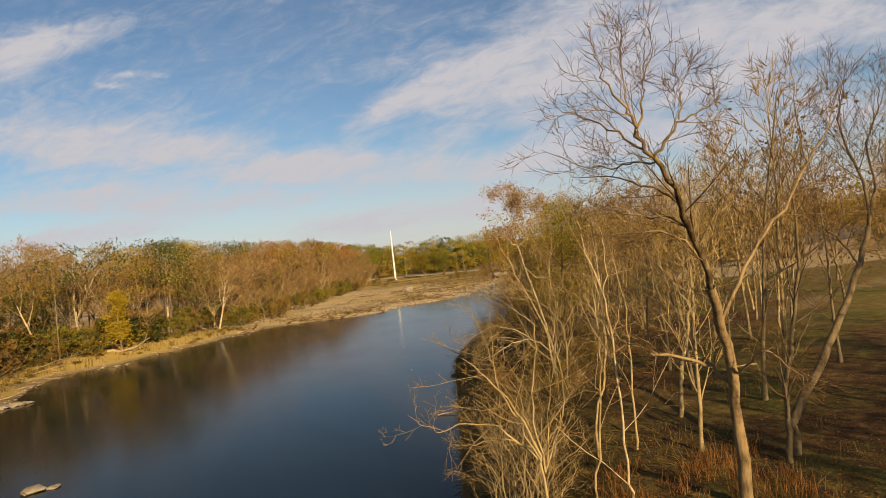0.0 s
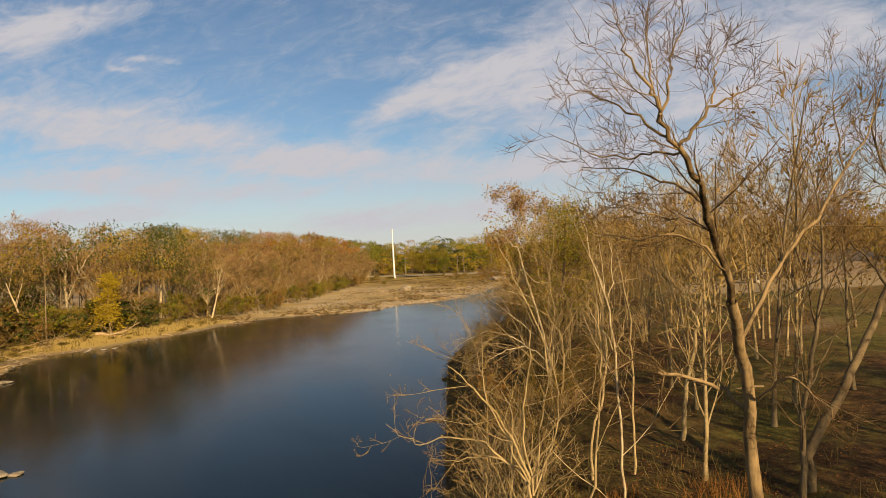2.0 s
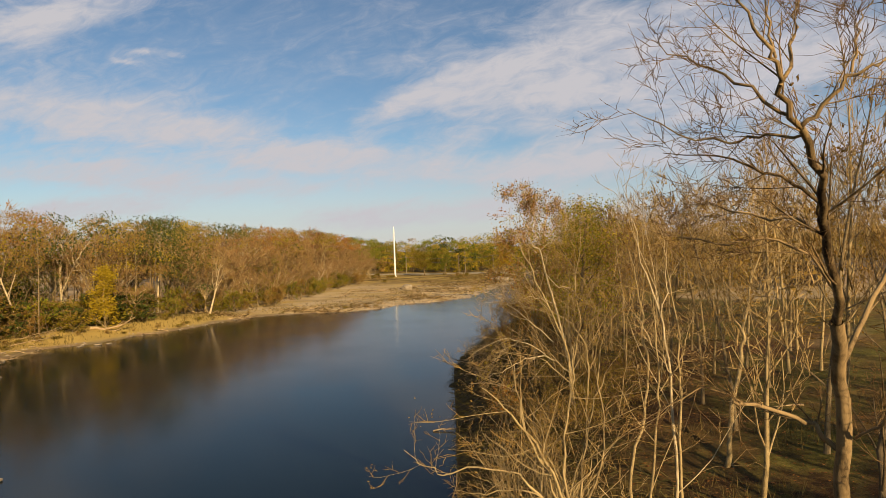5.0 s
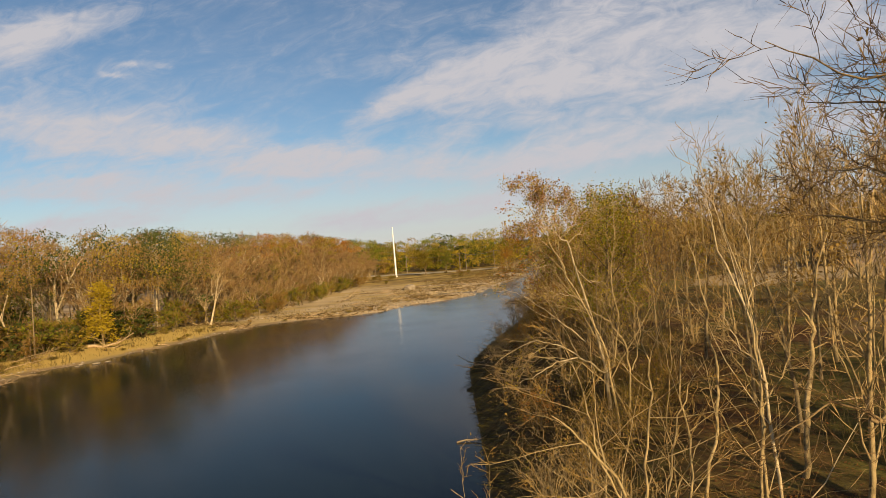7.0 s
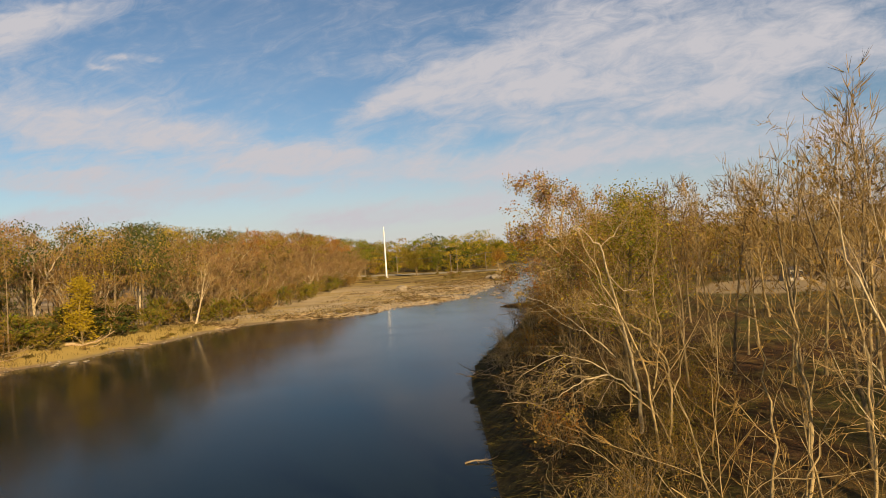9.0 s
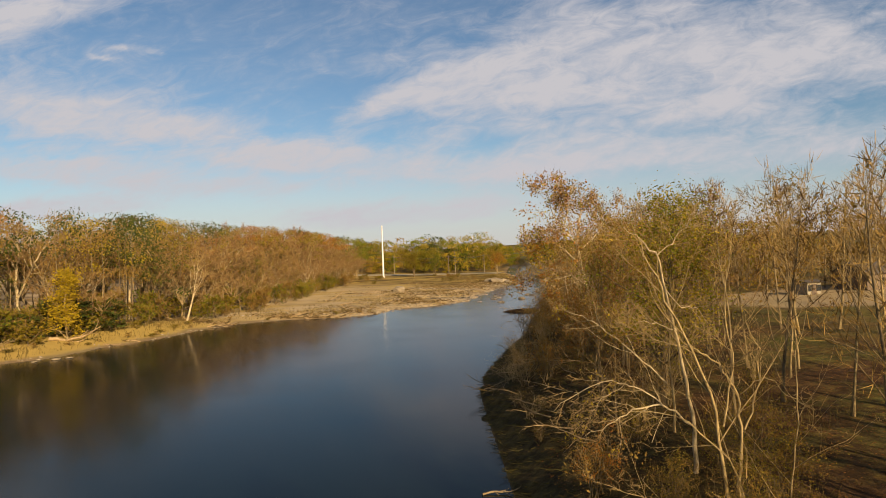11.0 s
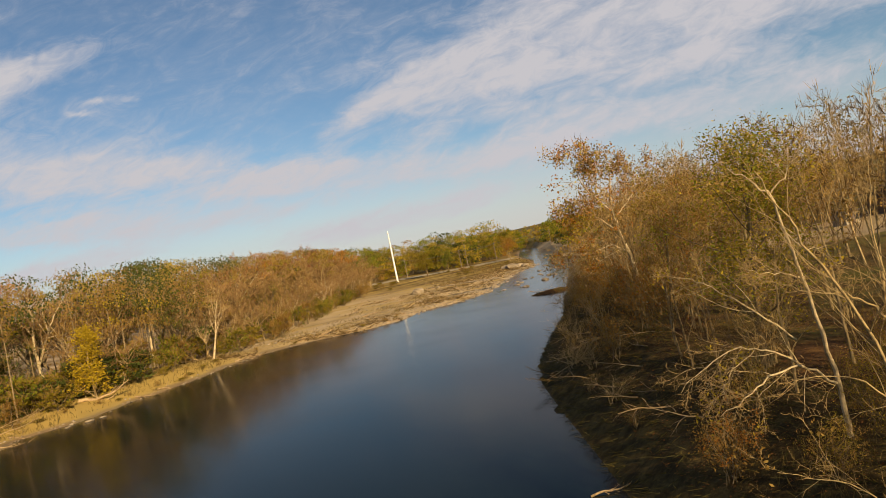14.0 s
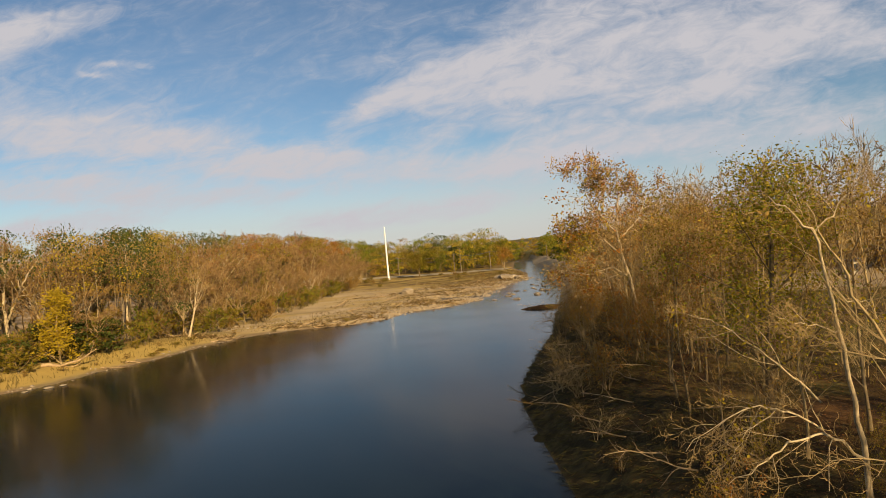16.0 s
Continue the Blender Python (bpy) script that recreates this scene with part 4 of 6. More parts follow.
FORKED.append([(4.9, 14.6, 13.6, 0.0423), (5.2, 14.3, 13.9, 0.0352), (5.4, 14.1, 14.3, 0.0282), (5.8, 14, 14.4, 0.0188), (6.2, 13.8, 14.7, 0.00564)])
FORKED.append([(5.4, 14.1, 14.3, 0.0235), (5.4, 14, 14.8, 0.0164), (5.6, 14, 15.2, 0.0094), (5.7, 14, 15.4, 0.0047)])
FORKED.append([(4.7, 14.6, 13.8, 0.0329), (4.2, 14.7, 14.2, 0.0258), (3.6, 14.9, 14.7, 0.0188), (2.9, 15, 15.1, 0.00564)])
FORKED.append([(5, 14.7, 13.5, 0.0282), (4.5, 15, 13.6, 0.0235), (4.2, 15.3, 13.4, 0.0211), (3.5, 15.5, 13.7, 0.0141), (2.5, 15.6, 14.2, 0.00564)])
FORKED.append([(6, 15.8, 12.1, 0.0376), (5.6, 15.9, 12.8, 0.0329), (4.9, 16, 13.1, 0.0258), (4.4, 16.1, 13.4, 0.0188), (3.3, 16.2, 13.5, 0.00705)])
FORKED.append([(6.1, 16, 11.9, 0.0329), (5.6, 16.2, 12.2, 0.0258), (4.7, 16.5, 12.4, 0.0188), (3.8, 16.8, 12.6, 0.00705)])
FORKED.append([(6.7, 16.8, 10.8, 0.0423), (6.2, 16.8, 11.6, 0.0329), (5.5, 17, 11.9, 0.0258), (4.7, 17.2, 11.8, 0.0188), (3.8, 17.4, 12, 0.00705)])
FORKED.append([(7.9, 19, 7.1, 0.0705), (7.5, 19.1, 7.6, 0.0611), (7.2, 19.2, 7.8, 0.0564), (6, 19.2, 8.1, 0.047), (5.7, 19.2, 8.2, 0.0423)])
FORKED.append([(6, 19.2, 8.1, 0.0282), (5.2, 19.2, 8.6, 0.0235), (4.1, 19, 8.2, 0.0141), (3.4, 19, 7.8, 0.00705)])
FORKED.append([(8, 18.5, 7.5, 0.0376), (8, 17.6, 8.1, 0.0329), (8.3, 17.2, 8.3, 0.0282), (8.6, 17, 7.9, 0.0235), (9.1, 16.8, 7.3, 0.0094)])
FORKED.append([(7.4, 18, 9.1, 0.0658), (8.3, 18.4, 10.3, 0.0564), (9.2, 18.8, 11.3, 0.0517), (10.4, 19.2, 12.4, 0.0423), (11.2, 19.5, 13.4, 0.0352), (12, 19.8, 14.3, 0.0235), (12.8, 20, 15.8, 0.00705)])
FORKED.append([(10.4, 19.2, 12.4, 0.0282), (10.9, 19, 12.7, 0.0235), (11.6, 18.8, 12.8, 0.0164), (12.7, 18.5, 13.1, 0.00564)])
FORKED.append([(11.2, 19.5, 13.4, 0.0235), (11.2, 19.8, 14.5, 0.0188), (11.3, 20, 15.6, 0.0118), (11.3, 20, 16.7, 0.0047)])
LEANING = []
LEANING.append([(10.4, 22.3, 2.7, 0.215), (10.9, 22.6, 3.4, 0.191), (11.6, 23.0, 4.6, 0.169), (13.2, 23.7, 6.1, 0.154), (14.3, 24.4, 7.2, 0.139), (16.1, 25.3, 9.6, 0.115), (16.9, 25.7, 11.0, 0.0996)])
LEANING.append([(16.9, 25.7, 11.0, 0.0736), (17.0, 25.7, 12.7, 0.0613), (16.4, 25.7, 14.1, 0.0491), (16.1, 25.7, 15.7, 0.0307), (16.7, 25.7, 17.3, 0.0092)])
LEANING.append([(16.9, 25.7, 11.0, 0.0613), (17.7, 26.0, 12.8, 0.0491), (17.3, 26.1, 14.4, 0.0368), (18.3, 26.1, 16.0, 0.0184), (18.1, 26.1, 17.2, 0.00736)])
LEANING.append([(16.1, 25.3, 9.6, 0.0491), (15.2, 24.9, 10.8, 0.0368), (14.2, 24.4, 11.3, 0.0245), (13.5, 24.2, 12.4, 0.0092)])
LEANING.append([(11.0, 22.2, 3.0, 0.12), (11.3, 22.6, 4.2, 0.1), (11.6, 23.2, 6.0, 0.085), (12.6, 23.6, 8.4, 0.07), (13.2, 24.0, 11.2, 0.045), (13.0, 24.3, 14.0, 0.012)])
BIRCH = []
BIRCH.append([(9.7, 29, 3.8, 0.096), (10, 29.3, 5.4, 0.09), (10.8, 30.2, 6.8, 0.078), (11.1, 30.5, 8.1, 0.06), (11.5, 30.7, 9.7, 0.042)])
BIRCH.append([(11.1, 30.5, 8.1, 0.042), (10.5, 30.5, 9.2, 0.03), (9.8, 30.5, 10.4, 0.018), (9.7, 30.5, 12.1, 0.006)])
BIRCH.append([(11.5, 30.7, 9.7, 0.036), (12, 30.7, 11.3, 0.027), (11.9, 30.7, 12.9, 0.018), (12.4, 30.7, 15.1, 0.006)])
STEM_A = []
STEM_A.append([(5.2, 21.5, 2.6, 0.05), (5.2, 21.6, 3.5, 0.045), (5.3, 21.9, 6, 0.04), (5.4, 22.3, 8.2, 0.035), (5.3, 22.8, 9.8, 0.0275), (5, 23.3, 11.2, 0.02), (4.8, 23.5, 12.6, 0.01)])
STEM_A.append([(5.4, 22.3, 8.2, 0.02), (4.9, 22.4, 9.1, 0.015), (4.5, 22.5, 9.9, 0.006)])
STEM_A.append([(5.3, 22.8, 9.8, 0.0175), (5.7, 23, 11, 0.0125), (5.5, 23.2, 12.3, 0.005)])
STEM_B = []
STEM_B.append([(3.9, 20.6, 4, 0.04), (4.2, 20.7, 5.4, 0.035), (4.4, 20.8, 7.1, 0.03), (4.6, 20.9, 8.1, 0.025), (4.6, 21, 9.5, 0.0175), (4.5, 21.2, 10.6, 0.0075)])
STEM_B.append([(4.6, 20.9, 8.1, 0.0175), (5.2, 21, 8.8, 0.0125), (5.6, 21.2, 9.9, 0.005)])
PALE_CLUSTER = []
PALE_CLUSTER.append([(6.4, 35.5, 0.2, 0.0672), (5.9, 35.8, 2.7, 0.0588), (5.2, 36, 6, 0.0504), (4.4, 36.2, 8.4, 0.042), (3.7, 36.4, 9.9, 0.0357), (3.2, 36.5, 11.3, 0.0252), (2.7, 36.6, 12.5, 0.0126)])
PALE_CLUSTER.append([(5.2, 36, 6, 0.0336), (5.7, 36.2, 8.2, 0.0273), (5.5, 36.3, 9.8, 0.021), (5.9, 36.5, 11.6, 0.0126), (5.9, 36.5, 12.8, 0.00504)])
PALE_CLUSTER.append([(5.9, 35.8, 2.7, 0.0336), (5.3, 35.4, 4.9, 0.0294), (3.7, 35.2, 6.5, 0.021), (2.2, 35, 7, 0.0126), (1.2, 34.8, 6.6, 0.00504)])
PALE_CLUSTER.append([(6.5, 35.5, 0.8, 0.0336), (7.4, 36, 3.6, 0.0294), (8, 36.5, 5.9, 0.0231), (8.1, 36.8, 8, 0.0168), (8.8, 37, 10, 0.0063)])
PALE_CLUSTER.append([(4.4, 36.2, 8.4, 0.021), (3, 36, 9, 0.0147), (1.8, 36, 9.6, 0.00504)])
PALE_CLUSTER.append([(5.7, 35.3, 0.9, 0.0294), (3.7, 34.6, 3, 0.0231), (2.1, 34, 4.5, 0.0168), (0.2, 33.5, 5.3, 0.0063)])
SLIM_A = []
SLIM_A.append([(5.1, 26, 3.8, 0.052), (5.6, 26.4, 5.3, 0.0468), (6.1, 26.8, 6.8, 0.0416), (6.2, 27.2, 8.1, 0.0364), (6.1, 27.4, 9.5, 0.0286), (6, 27.5, 10.6, 0.0234), (5.8, 27.6, 11.7, 0.0104)])
SLIM_A.append([(6.1, 27.4, 9.5, 0.0208), (6.4, 27.6, 10.9, 0.0156), (6.4, 27.7, 12.3, 0.0114), (6.4, 27.8, 14, 0.0078), (6.6, 27.8, 15.1, 0.00312)])
SLIM_A.append([(6.4, 27.7, 12.3, 0.0104), (6.9, 27.8, 13.2, 0.0078), (7.2, 27.8, 14.3, 0.00312)])
SLIM_B = []
SLIM_B.append([(6.6, 25.4, 4.1, 0.0468), (6.7, 25.5, 5.8, 0.0416), (6.8, 25.6, 7.2, 0.0364), (6.8, 25.7, 8.6, 0.0286), (6.7, 25.8, 9.9, 0.0208), (6.5, 25.9, 11.4, 0.0104)])
SLIM_B.append([(6.8, 25.6, 7.2, 0.0182), (6.1, 25.6, 8.1, 0.0156), (5.9, 25.6, 8.9, 0.00624)])
SLIM_B.append([(6.8, 25.7, 8.6, 0.0156), (7.5, 25.8, 9.5, 0.013), (7.8, 25.8, 10.8, 0.0052)])
WHITE_LIMBED = []
WHITE_LIMBED.append([(6, 40, 3, 0.088), (5.8, 39.9, 5, 0.08), (5.4, 39.6, 7.2, 0.068), (5, 39.2, 8.8, 0.056), (4.5, 38.9, 10.3, 0.048), (4.2, 38.8, 11.7, 0.04), (3.7, 38.7, 12.2, 0.028), (2.9, 38.6, 12.8, 0.012)])
WHITE_LIMBED.append([(5.8, 39.9, 4.9, 0.048), (4.8, 39.6, 5.7, 0.04), (4.1, 39.4, 5.9, 0.036), (3.1, 39.2, 5.8, 0.028), (2.3, 39, 5.4, 0.02), (1.2, 38.8, 5, 0.008)])
WHITE_LIMBED.append([(4.5, 39.5, 5.8, 0.032), (3.8, 39.4, 6.5, 0.028), (2.9, 39.2, 6.8, 0.024), (2.1, 39, 7.1, 0.02), (1.2, 38.9, 6.7, 0.016), (0.1, 38.8, 6, 0.006)])
WHITE_LIMBED.append([(2.9, 39.2, 6.8, 0.016), (2, 39, 6.4, 0.014), (1.6, 39, 5.8, 0.01), (0.9, 38.8, 5.3, 0.0048)])
WHITE_LIMBED.append([(5, 40.5, 6.5, 0.036), (4.2, 40.2, 7.3, 0.032), (2.9, 40, 8.4, 0.026), (2.2, 39.9, 9, 0.02), (1.6, 39.9, 9.4, 0.016), (0.9, 39.8, 9.6, 0.006)])
WHITE_LIMBED.append([(4.2, 38.8, 11.7, 0.024), (4.9, 38.9, 12.3, 0.02), (5.5, 39, 12.8, 0.014), (5.8, 39, 13.4, 0.0048)])
WHITE_LIMBED.append([(5, 39.2, 8.8, 0.024), (4.2, 39, 9.1, 0.018), (3.5, 38.9, 9.2, 0.012), (2.8, 38.8, 9.6, 0.0048)])
WHITE_LIMBED.append([(4.5, 38.9, 10.4, 0.02), (5.1, 39.2, 9.7, 0.018), (5.9, 39.4, 9.6, 0.014), (6.5, 39.6, 8.9, 0.006)])
TWISTED = []
TWISTED.append([(6, 36.6, 3.9, 0.0504), (6.1, 36.6, 5.7, 0.0462), (6.1, 36.6, 6.9, 0.042), (5.6, 36.6, 7.6, 0.0336), (5.1, 36.6, 8.2, 0.0273), (4.5, 36.6, 8.5, 0.0168), (3.7, 36.6, 9.3, 0.0063)])
TWISTED.append([(6.2, 36.6, 5.7, 0.0336), (6.5, 36.5, 6.7, 0.0294), (6.7, 36.4, 7.6, 0.0231), (6.6, 36.3, 8.5, 0.0189), (6.2, 36.2, 9.3, 0.0126), (5.9, 36.2, 10.3, 0.00504)])
TWISTED.append([(6.1, 36.6, 6.9, 0.021), (6.5, 36.2, 7.5, 0.0189), (6.9, 36, 7.5, 0.0168), (7.4, 35.8, 6.9, 0.0126), (7.9, 35.5, 6.6, 0.00504)])
SYCAMORE = []
SYCAMORE.append([(11.9, 76.5, 2.7, 0.217), (11.1, 76.5, 4.8, 0.198), (10.7, 76.8, 7.8, 0.174), (10.2, 77, 10.3, 0.155), (9.9, 77.2, 12.8, 0.124), (10.5, 77.4, 15.3, 0.0744), (10.5, 77.5, 17.3, 0.0248)])
SYCAMORE.append([(10.2, 77, 10.3, 0.0992), (8.3, 76.8, 12, 0.0868), (6.8, 76.5, 12.8, 0.062), (5.5, 76.2, 12.7, 0.0248)])
SYCAMORE.append([(9.9, 77.1, 12.3, 0.0868), (8.6, 77, 13.7, 0.0744), (7.6, 76.8, 15.3, 0.0558), (7.2, 76.6, 17.5, 0.0248), (6.8, 76.5, 18.5, 0.0093)])
SYCAMORE.append([(10.4, 77.2, 11.8, 0.0744), (11.8, 77.5, 12.9, 0.062), (12.9, 77.8, 14.6, 0.0372), (12.6, 78, 16.7, 0.0124)])
SYCAMORE.append([(8.6, 77, 13.7, 0.0434), (9.2, 77, 15.9, 0.031), (8.9, 77, 17.9, 0.0124)])
SYCAMORE.append([(10.6, 76.8, 8.3, 0.0868), (8.8, 76, 9.4, 0.0682), (6.7, 75.5, 8.7, 0.0434), (4.7, 75, 9.4, 0.0124)])
OVERHANG = []
OVERHANG.append([(2.4, 21.6, 3.7, 0.0495), (2.3, 21.6, 4.6, 0.045), (2.0, 21.3, 5.6, 0.0405), (1.3, 20.5, 7.1, 0.0315), (0.6, 20.0, 8.0, 0.0225), (0.0, 19.7, 8.6, 0.00675)])
OVERHANG.append([(2.4, 21.6, 4.1, 0.0405), (2.2, 21.6, 6.2, 0.0338), (2.4, 21.8, 7.6, 0.027), (2.7, 22.0, 8.8, 0.0203), (2.4, 22.0, 10.2, 0.00675)])
OVERHANG.append([(2.3, 21.7, 4.4, 0.0405), (1.2, 21.8, 5.7, 0.0315), (0.0, 22.0, 6.0, 0.0248), (-1.1, 22.2, 5.6, 0.018), (-1.6, 22.2, 6.0, 0.0135), (-2.1, 22.2, 6.4, 0.0054)])
OVERHANG.append([(2.4, 21.6, 4.1, 0.036), (3.2, 21.8, 5.7, 0.0293), (3.4, 22.0, 7.3, 0.0225), (3.4, 22.2, 8.8, 0.0158), (3.6, 22.3, 10.2, 0.0054)])
OVERHANG.append([(2.3, 21.5, 4.5, 0.036), (1.6, 21.2, 6.2, 0.027), (1.0, 21.0, 7.6, 0.0203), (0.9, 21.0, 8.7, 0.0135), (0.6, 21.0, 9.7, 0.0045)])
OVERHANG.append([(2.5, 21.6, 4.3, 0.0315), (2.8, 21.8, 6.4, 0.0248), (3.2, 22.0, 7.9, 0.018), (4.0, 22.2, 8.9, 0.0054)])
OVERHANG.append([(2.1, 21.6, 5.0, 0.027), (1.1, 22.0, 5.3, 0.0203), (0.1, 22.4, 5.0, 0.0158), (-0.8, 22.6, 5.1, 0.0054)])


def guided(name, seed, guides, bark, tw, label, category="tree", **kw):
    g = footed(guides)
    return rooted(plant(name, seed, bark, tw, label, category, guides=g, **kw), g)


def near_trees():
    guided("tree", 61, FORKED, BARK_MOTTLED, TWIG_GREY, "tall bare tree with a forked open crown", limbs=8, first=0.15, limb_ratio=0.50, angle=36, twig=5, fine=3, lift=0.04, wobble=0.07, sides=9, sprig=1500, sprig_len=0.4, sprig_wide=0.005, arm_thin=0.36, least=0.0065)
    guided("tree", 62, LEANING, BARK_DARK, TWIG_GREY, "dark leaning bare tree by the park lawn", limbs=13, first=0.2, limb_ratio=0.42, twig=7, fine=3, sides=8, sprig=1800, sprig_len=0.45, sprig_wide=0.006)
    guided("tree", 63, BIRCH, BARK_PALE, TWIG_PALE, "pale slanting tree on the park lawn", limbs=7, first=0.2, limb_ratio=0.4, twig=6, fine=4, sides=8)
    guided("tree", 64, STEM_A, BARK_WHITE, TWIG_PALE, "slender white-barked young tree", limbs=6, first=0.1, limb_ratio=0.5, twig=4, fine=2, arms_on_trunk=True, wobble=0.12)
    guided("tree", 65, STEM_B, BARK_PALE, TWIG_PALE, "slender pale young tree", limbs=6, first=0.3, limb_ratio=0.4, twig=4, fine=2, arms_on_trunk=True, wobble=0.12)
    guided("tree", 66, PALE_CLUSTER, BARK_PALE, TWIG_PALE, "pale many-stemmed bare tree leaning over the water", limbs=10, first=0.15, limb_ratio=0.4, twig=4, fine=2, arms_on_trunk=True, leaf=LEAF_BROWN, leaves=150, leaf_size=0.06, wobble=0.12)
    guided("tree", 67, SLIM_A, BARK_PALE, TWIG_PALE, "slim pale tree with a long bare leader", limbs=6, first=0.3, limb_ratio=0.3, twig=4, fine=2, arms_on_trunk=True, leaf=LEAF_BROWN, leaves=120, leaf_size=0.06, wobble=0.12)
    guided("tree", 68, SLIM_B, BARK_PALE, TWIG_PALE, "slim pale twiggy tree", limbs=7, first=0.25, limb_ratio=0.35, twig=4, fine=2, arms_on_trunk=True, wobble=0.12)
    guided("tree", 69, WHITE_LIMBED, BARK_WHITE, TWIG_PALE, "white-limbed tree with boughs arching over the bank", limbs=9, first=0.2, limb_ratio=0.42, twig=6, fine=4, leaf=LEAF_YELLOW, leaves=420, leaf_size=0.06, lift=0.0, wobble=0.14)
    guided("tree", 70, TWISTED, BARK_PALE, TWIG_PALE, "twisted pale bare tree", limbs=6, first=0.2, limb_ratio=0.4, twig=4, fine=2, arms_on_trunk=True, wobble=0.12)
    guided("tree", 71, SYCAMORE, BARK_WHITE, TWIG, "white-limbed sycamore with rusty leaves at the water", limbs=12, first=0.1, limb_ratio=0.58, angle=55, lift=-0.02, twig=7, fine=3, leaf=LEAF_ORANGE, leaves=2600, leaf_size=0.12, leaf_spread=0.36, more=((LEAF_YELLOW, 1900, 0.12, 0.32), (LEAF_TAN, 4200, 0.12, 0.36)), sprig=1300, sprig_len=0.7, sprig_wide=0.02)
    guided("shrub", 72, OVERHANG, BARK_PALE, TWIG, "pale many-stemmed shrub leaning over the water", "shrub", limbs=8, first=0.12, limb_ratio=0.5, angle=52, twig=4, fine=2, arms_on_trunk=True, wobble=0.11, leaf=LEAF_BROWN, leaves=160, leaf_size=0.035)
    place(plant("tree", 73, BARK_DARK, TWIG, "green-leaved ivy-clad tree behind the bank", height=12.4, radius=0.13, limbs=22, first=0.2, limb_ratio=0.36, angle=55, twig=6, fine=4, leaf=LEAF_GREEN, leaves=3600, leaf_size=0.065, leaf_spread=0.4, more=((LEAF_YELLOW, 2600, 0.06, 0.45), (LEAF_OLIVE, 5600, 0.065, 0.45))), 8.0, 49.3, 1.0, 0, 0.1, 1.3)


def right_woods():
    def kind(seed, leaf, n, h, label, bark=BARK_GREY, tw=TWIG, rad=0.085, **kw):
        a = dict(limbs=14, first=0.2, limb_ratio=0.42, twig=5, fine=2, sprig=600, sprig_len=0.7, sprig_wide=0.017, leaf_spread=0.35, leaf_size=0.10)
        a.update(kw)
        return plant("tree", seed, bark, tw, label, leaf=leaf, leaves=n, height=h, radius=rad, **a)

    models = [kind(31, LEAF_BROWN, 250, 14, "bare grey tree in the near bank wood", BARK_GREY, TWIG_GREY), kind(32, LEAF_BROWN, 160, 14, "bare brown tree in the near bank wood", BARK_GREY, TWIG),
              kind(33, LEAF_OLIVE, 800, 14, "thin olive autumn tree in the near bank wood"), kind(34, LEAF_BROWN, 600, 14, "half bare brown tree in the near bank wood"),
              kind(35, LEAF_BROWN, 120, 14, "slim upright bare tree in the near bank wood", BARK_PALE, TWIG_PALE, 0.085, angle=24, limb_ratio=0.36)]
    r = random.Random(9)
    spots = [(14.6, 49.4, 0.85), (9.2, 52, 0.8), (6.8, 58, 0.75), (11.5, 61, 0.9), (13.5, 69, 0.9), (17, 64, 0.95), (16, 77, 0.9), (21, 72, 1.0), (20, 86, 0.95), (25, 80, 1.0), (29, 75.5, 1.08), (31.5, 78, 1.05), (33, 73, 1.0),
             (15, 90, 0.85), (18.5, 97, 0.85), (24, 96, 0.95), (17.5, 106, 0.8), (22, 113, 0.85), (28, 105, 0.95), (25, 124, 0.85), (30, 132, 0.9), (36, 118, 0.95), (12.5, 38.5, 0.85), (10.8, 47, 0.8), (17.5, 41.5, 0.9), (24, 46, 1.0), (21, 35.5, 1.0), (27, 58, 1.0), (33.5, 55, 1.0), (28, 40, 1.0), (20.5, 25.5, 0.95), (25, 31, 1.05), (12, 33.5, 0.8), (8.8, 24.5, 0.75), (14.0, 30.0, 1.12), (16.8, 33.5, 1.15)]
    while len(spots) < 86:
        x, y = r.uniform(24, 95), r.uniform(40, 190)
        if x > shore_x(RIGHT_SHORE, y) + 10 and math.hypot((x - 56) / 24, (y - 103) / 18) > 1 and x < 0.9 * y and (len(spots) < 68 or not 0.43 < (x + 5) / (y - 16) < 0.72):
            spots.append((x, y, r.uniform(0.85, 1.1)))
    # unseen trees behind, along the same bank, added for the shadows they throw ahead
    spots += [(23, 9, 1.1), (24, -9, 1.0), (14, -14, 1.1), (18, -24, 1.1), (23, 18, 1.0), (27, 20, 1.0), (31, 24, 1.0), (21, 3, 1.0), (24, 12, 1.0), (27, -3, 1.1), (30, 8, 1.0), (29, -18, 1.1), (34, -10, 1.1), (38, 2, 1.1), (37, 14, 1.0), (33, -28, 1.1), (44, 20, 1.1)]
    scatter(models, spots, 11, "near bank trees")
    slim = kind(37, LEAF_BROWN, 90, 14, "tall slim bare tree rising over the near bank wood", BARK_PALE, TWIG_PALE, 0.075, first=0.4, angle=22, limb_ratio=0.34, sprig=500)
    scatter([slim], [(20.5, 45, 1.22), (19.0, 47.5, 1.1), (22.8, 45.5, 1.08), (16.2, 46, 0.98), (18.2, 55, 1.0), (20.2, 57.5, 1.02), (17.2, 58.5, 0.92)], 13, "near bank trees", (0.8, 1.0))
    leafy = kind(36, LEAF_BROWN, 2200, 14, "rust-brown and olive leafy tree in the near bank wood", leaf_spread=0.45, leaf_size=0.065, more=((LEAF_OLIVE, 1200, 0.065, 0.4), (LEAF_ORANGE, 900, 0.065, 0.4)))
    # the last four stand out of view, added for their denser shade
    scatter([leafy], [(5.6, 52.5, 0.62), (8.6, 57.5, 0.72), (10.2, 63.5, 0.8), (30, 4, 1.0), (34, 10, 1.0), (26, -4, 1.0), (38, 14, 1.0)], 12, "near bank trees")

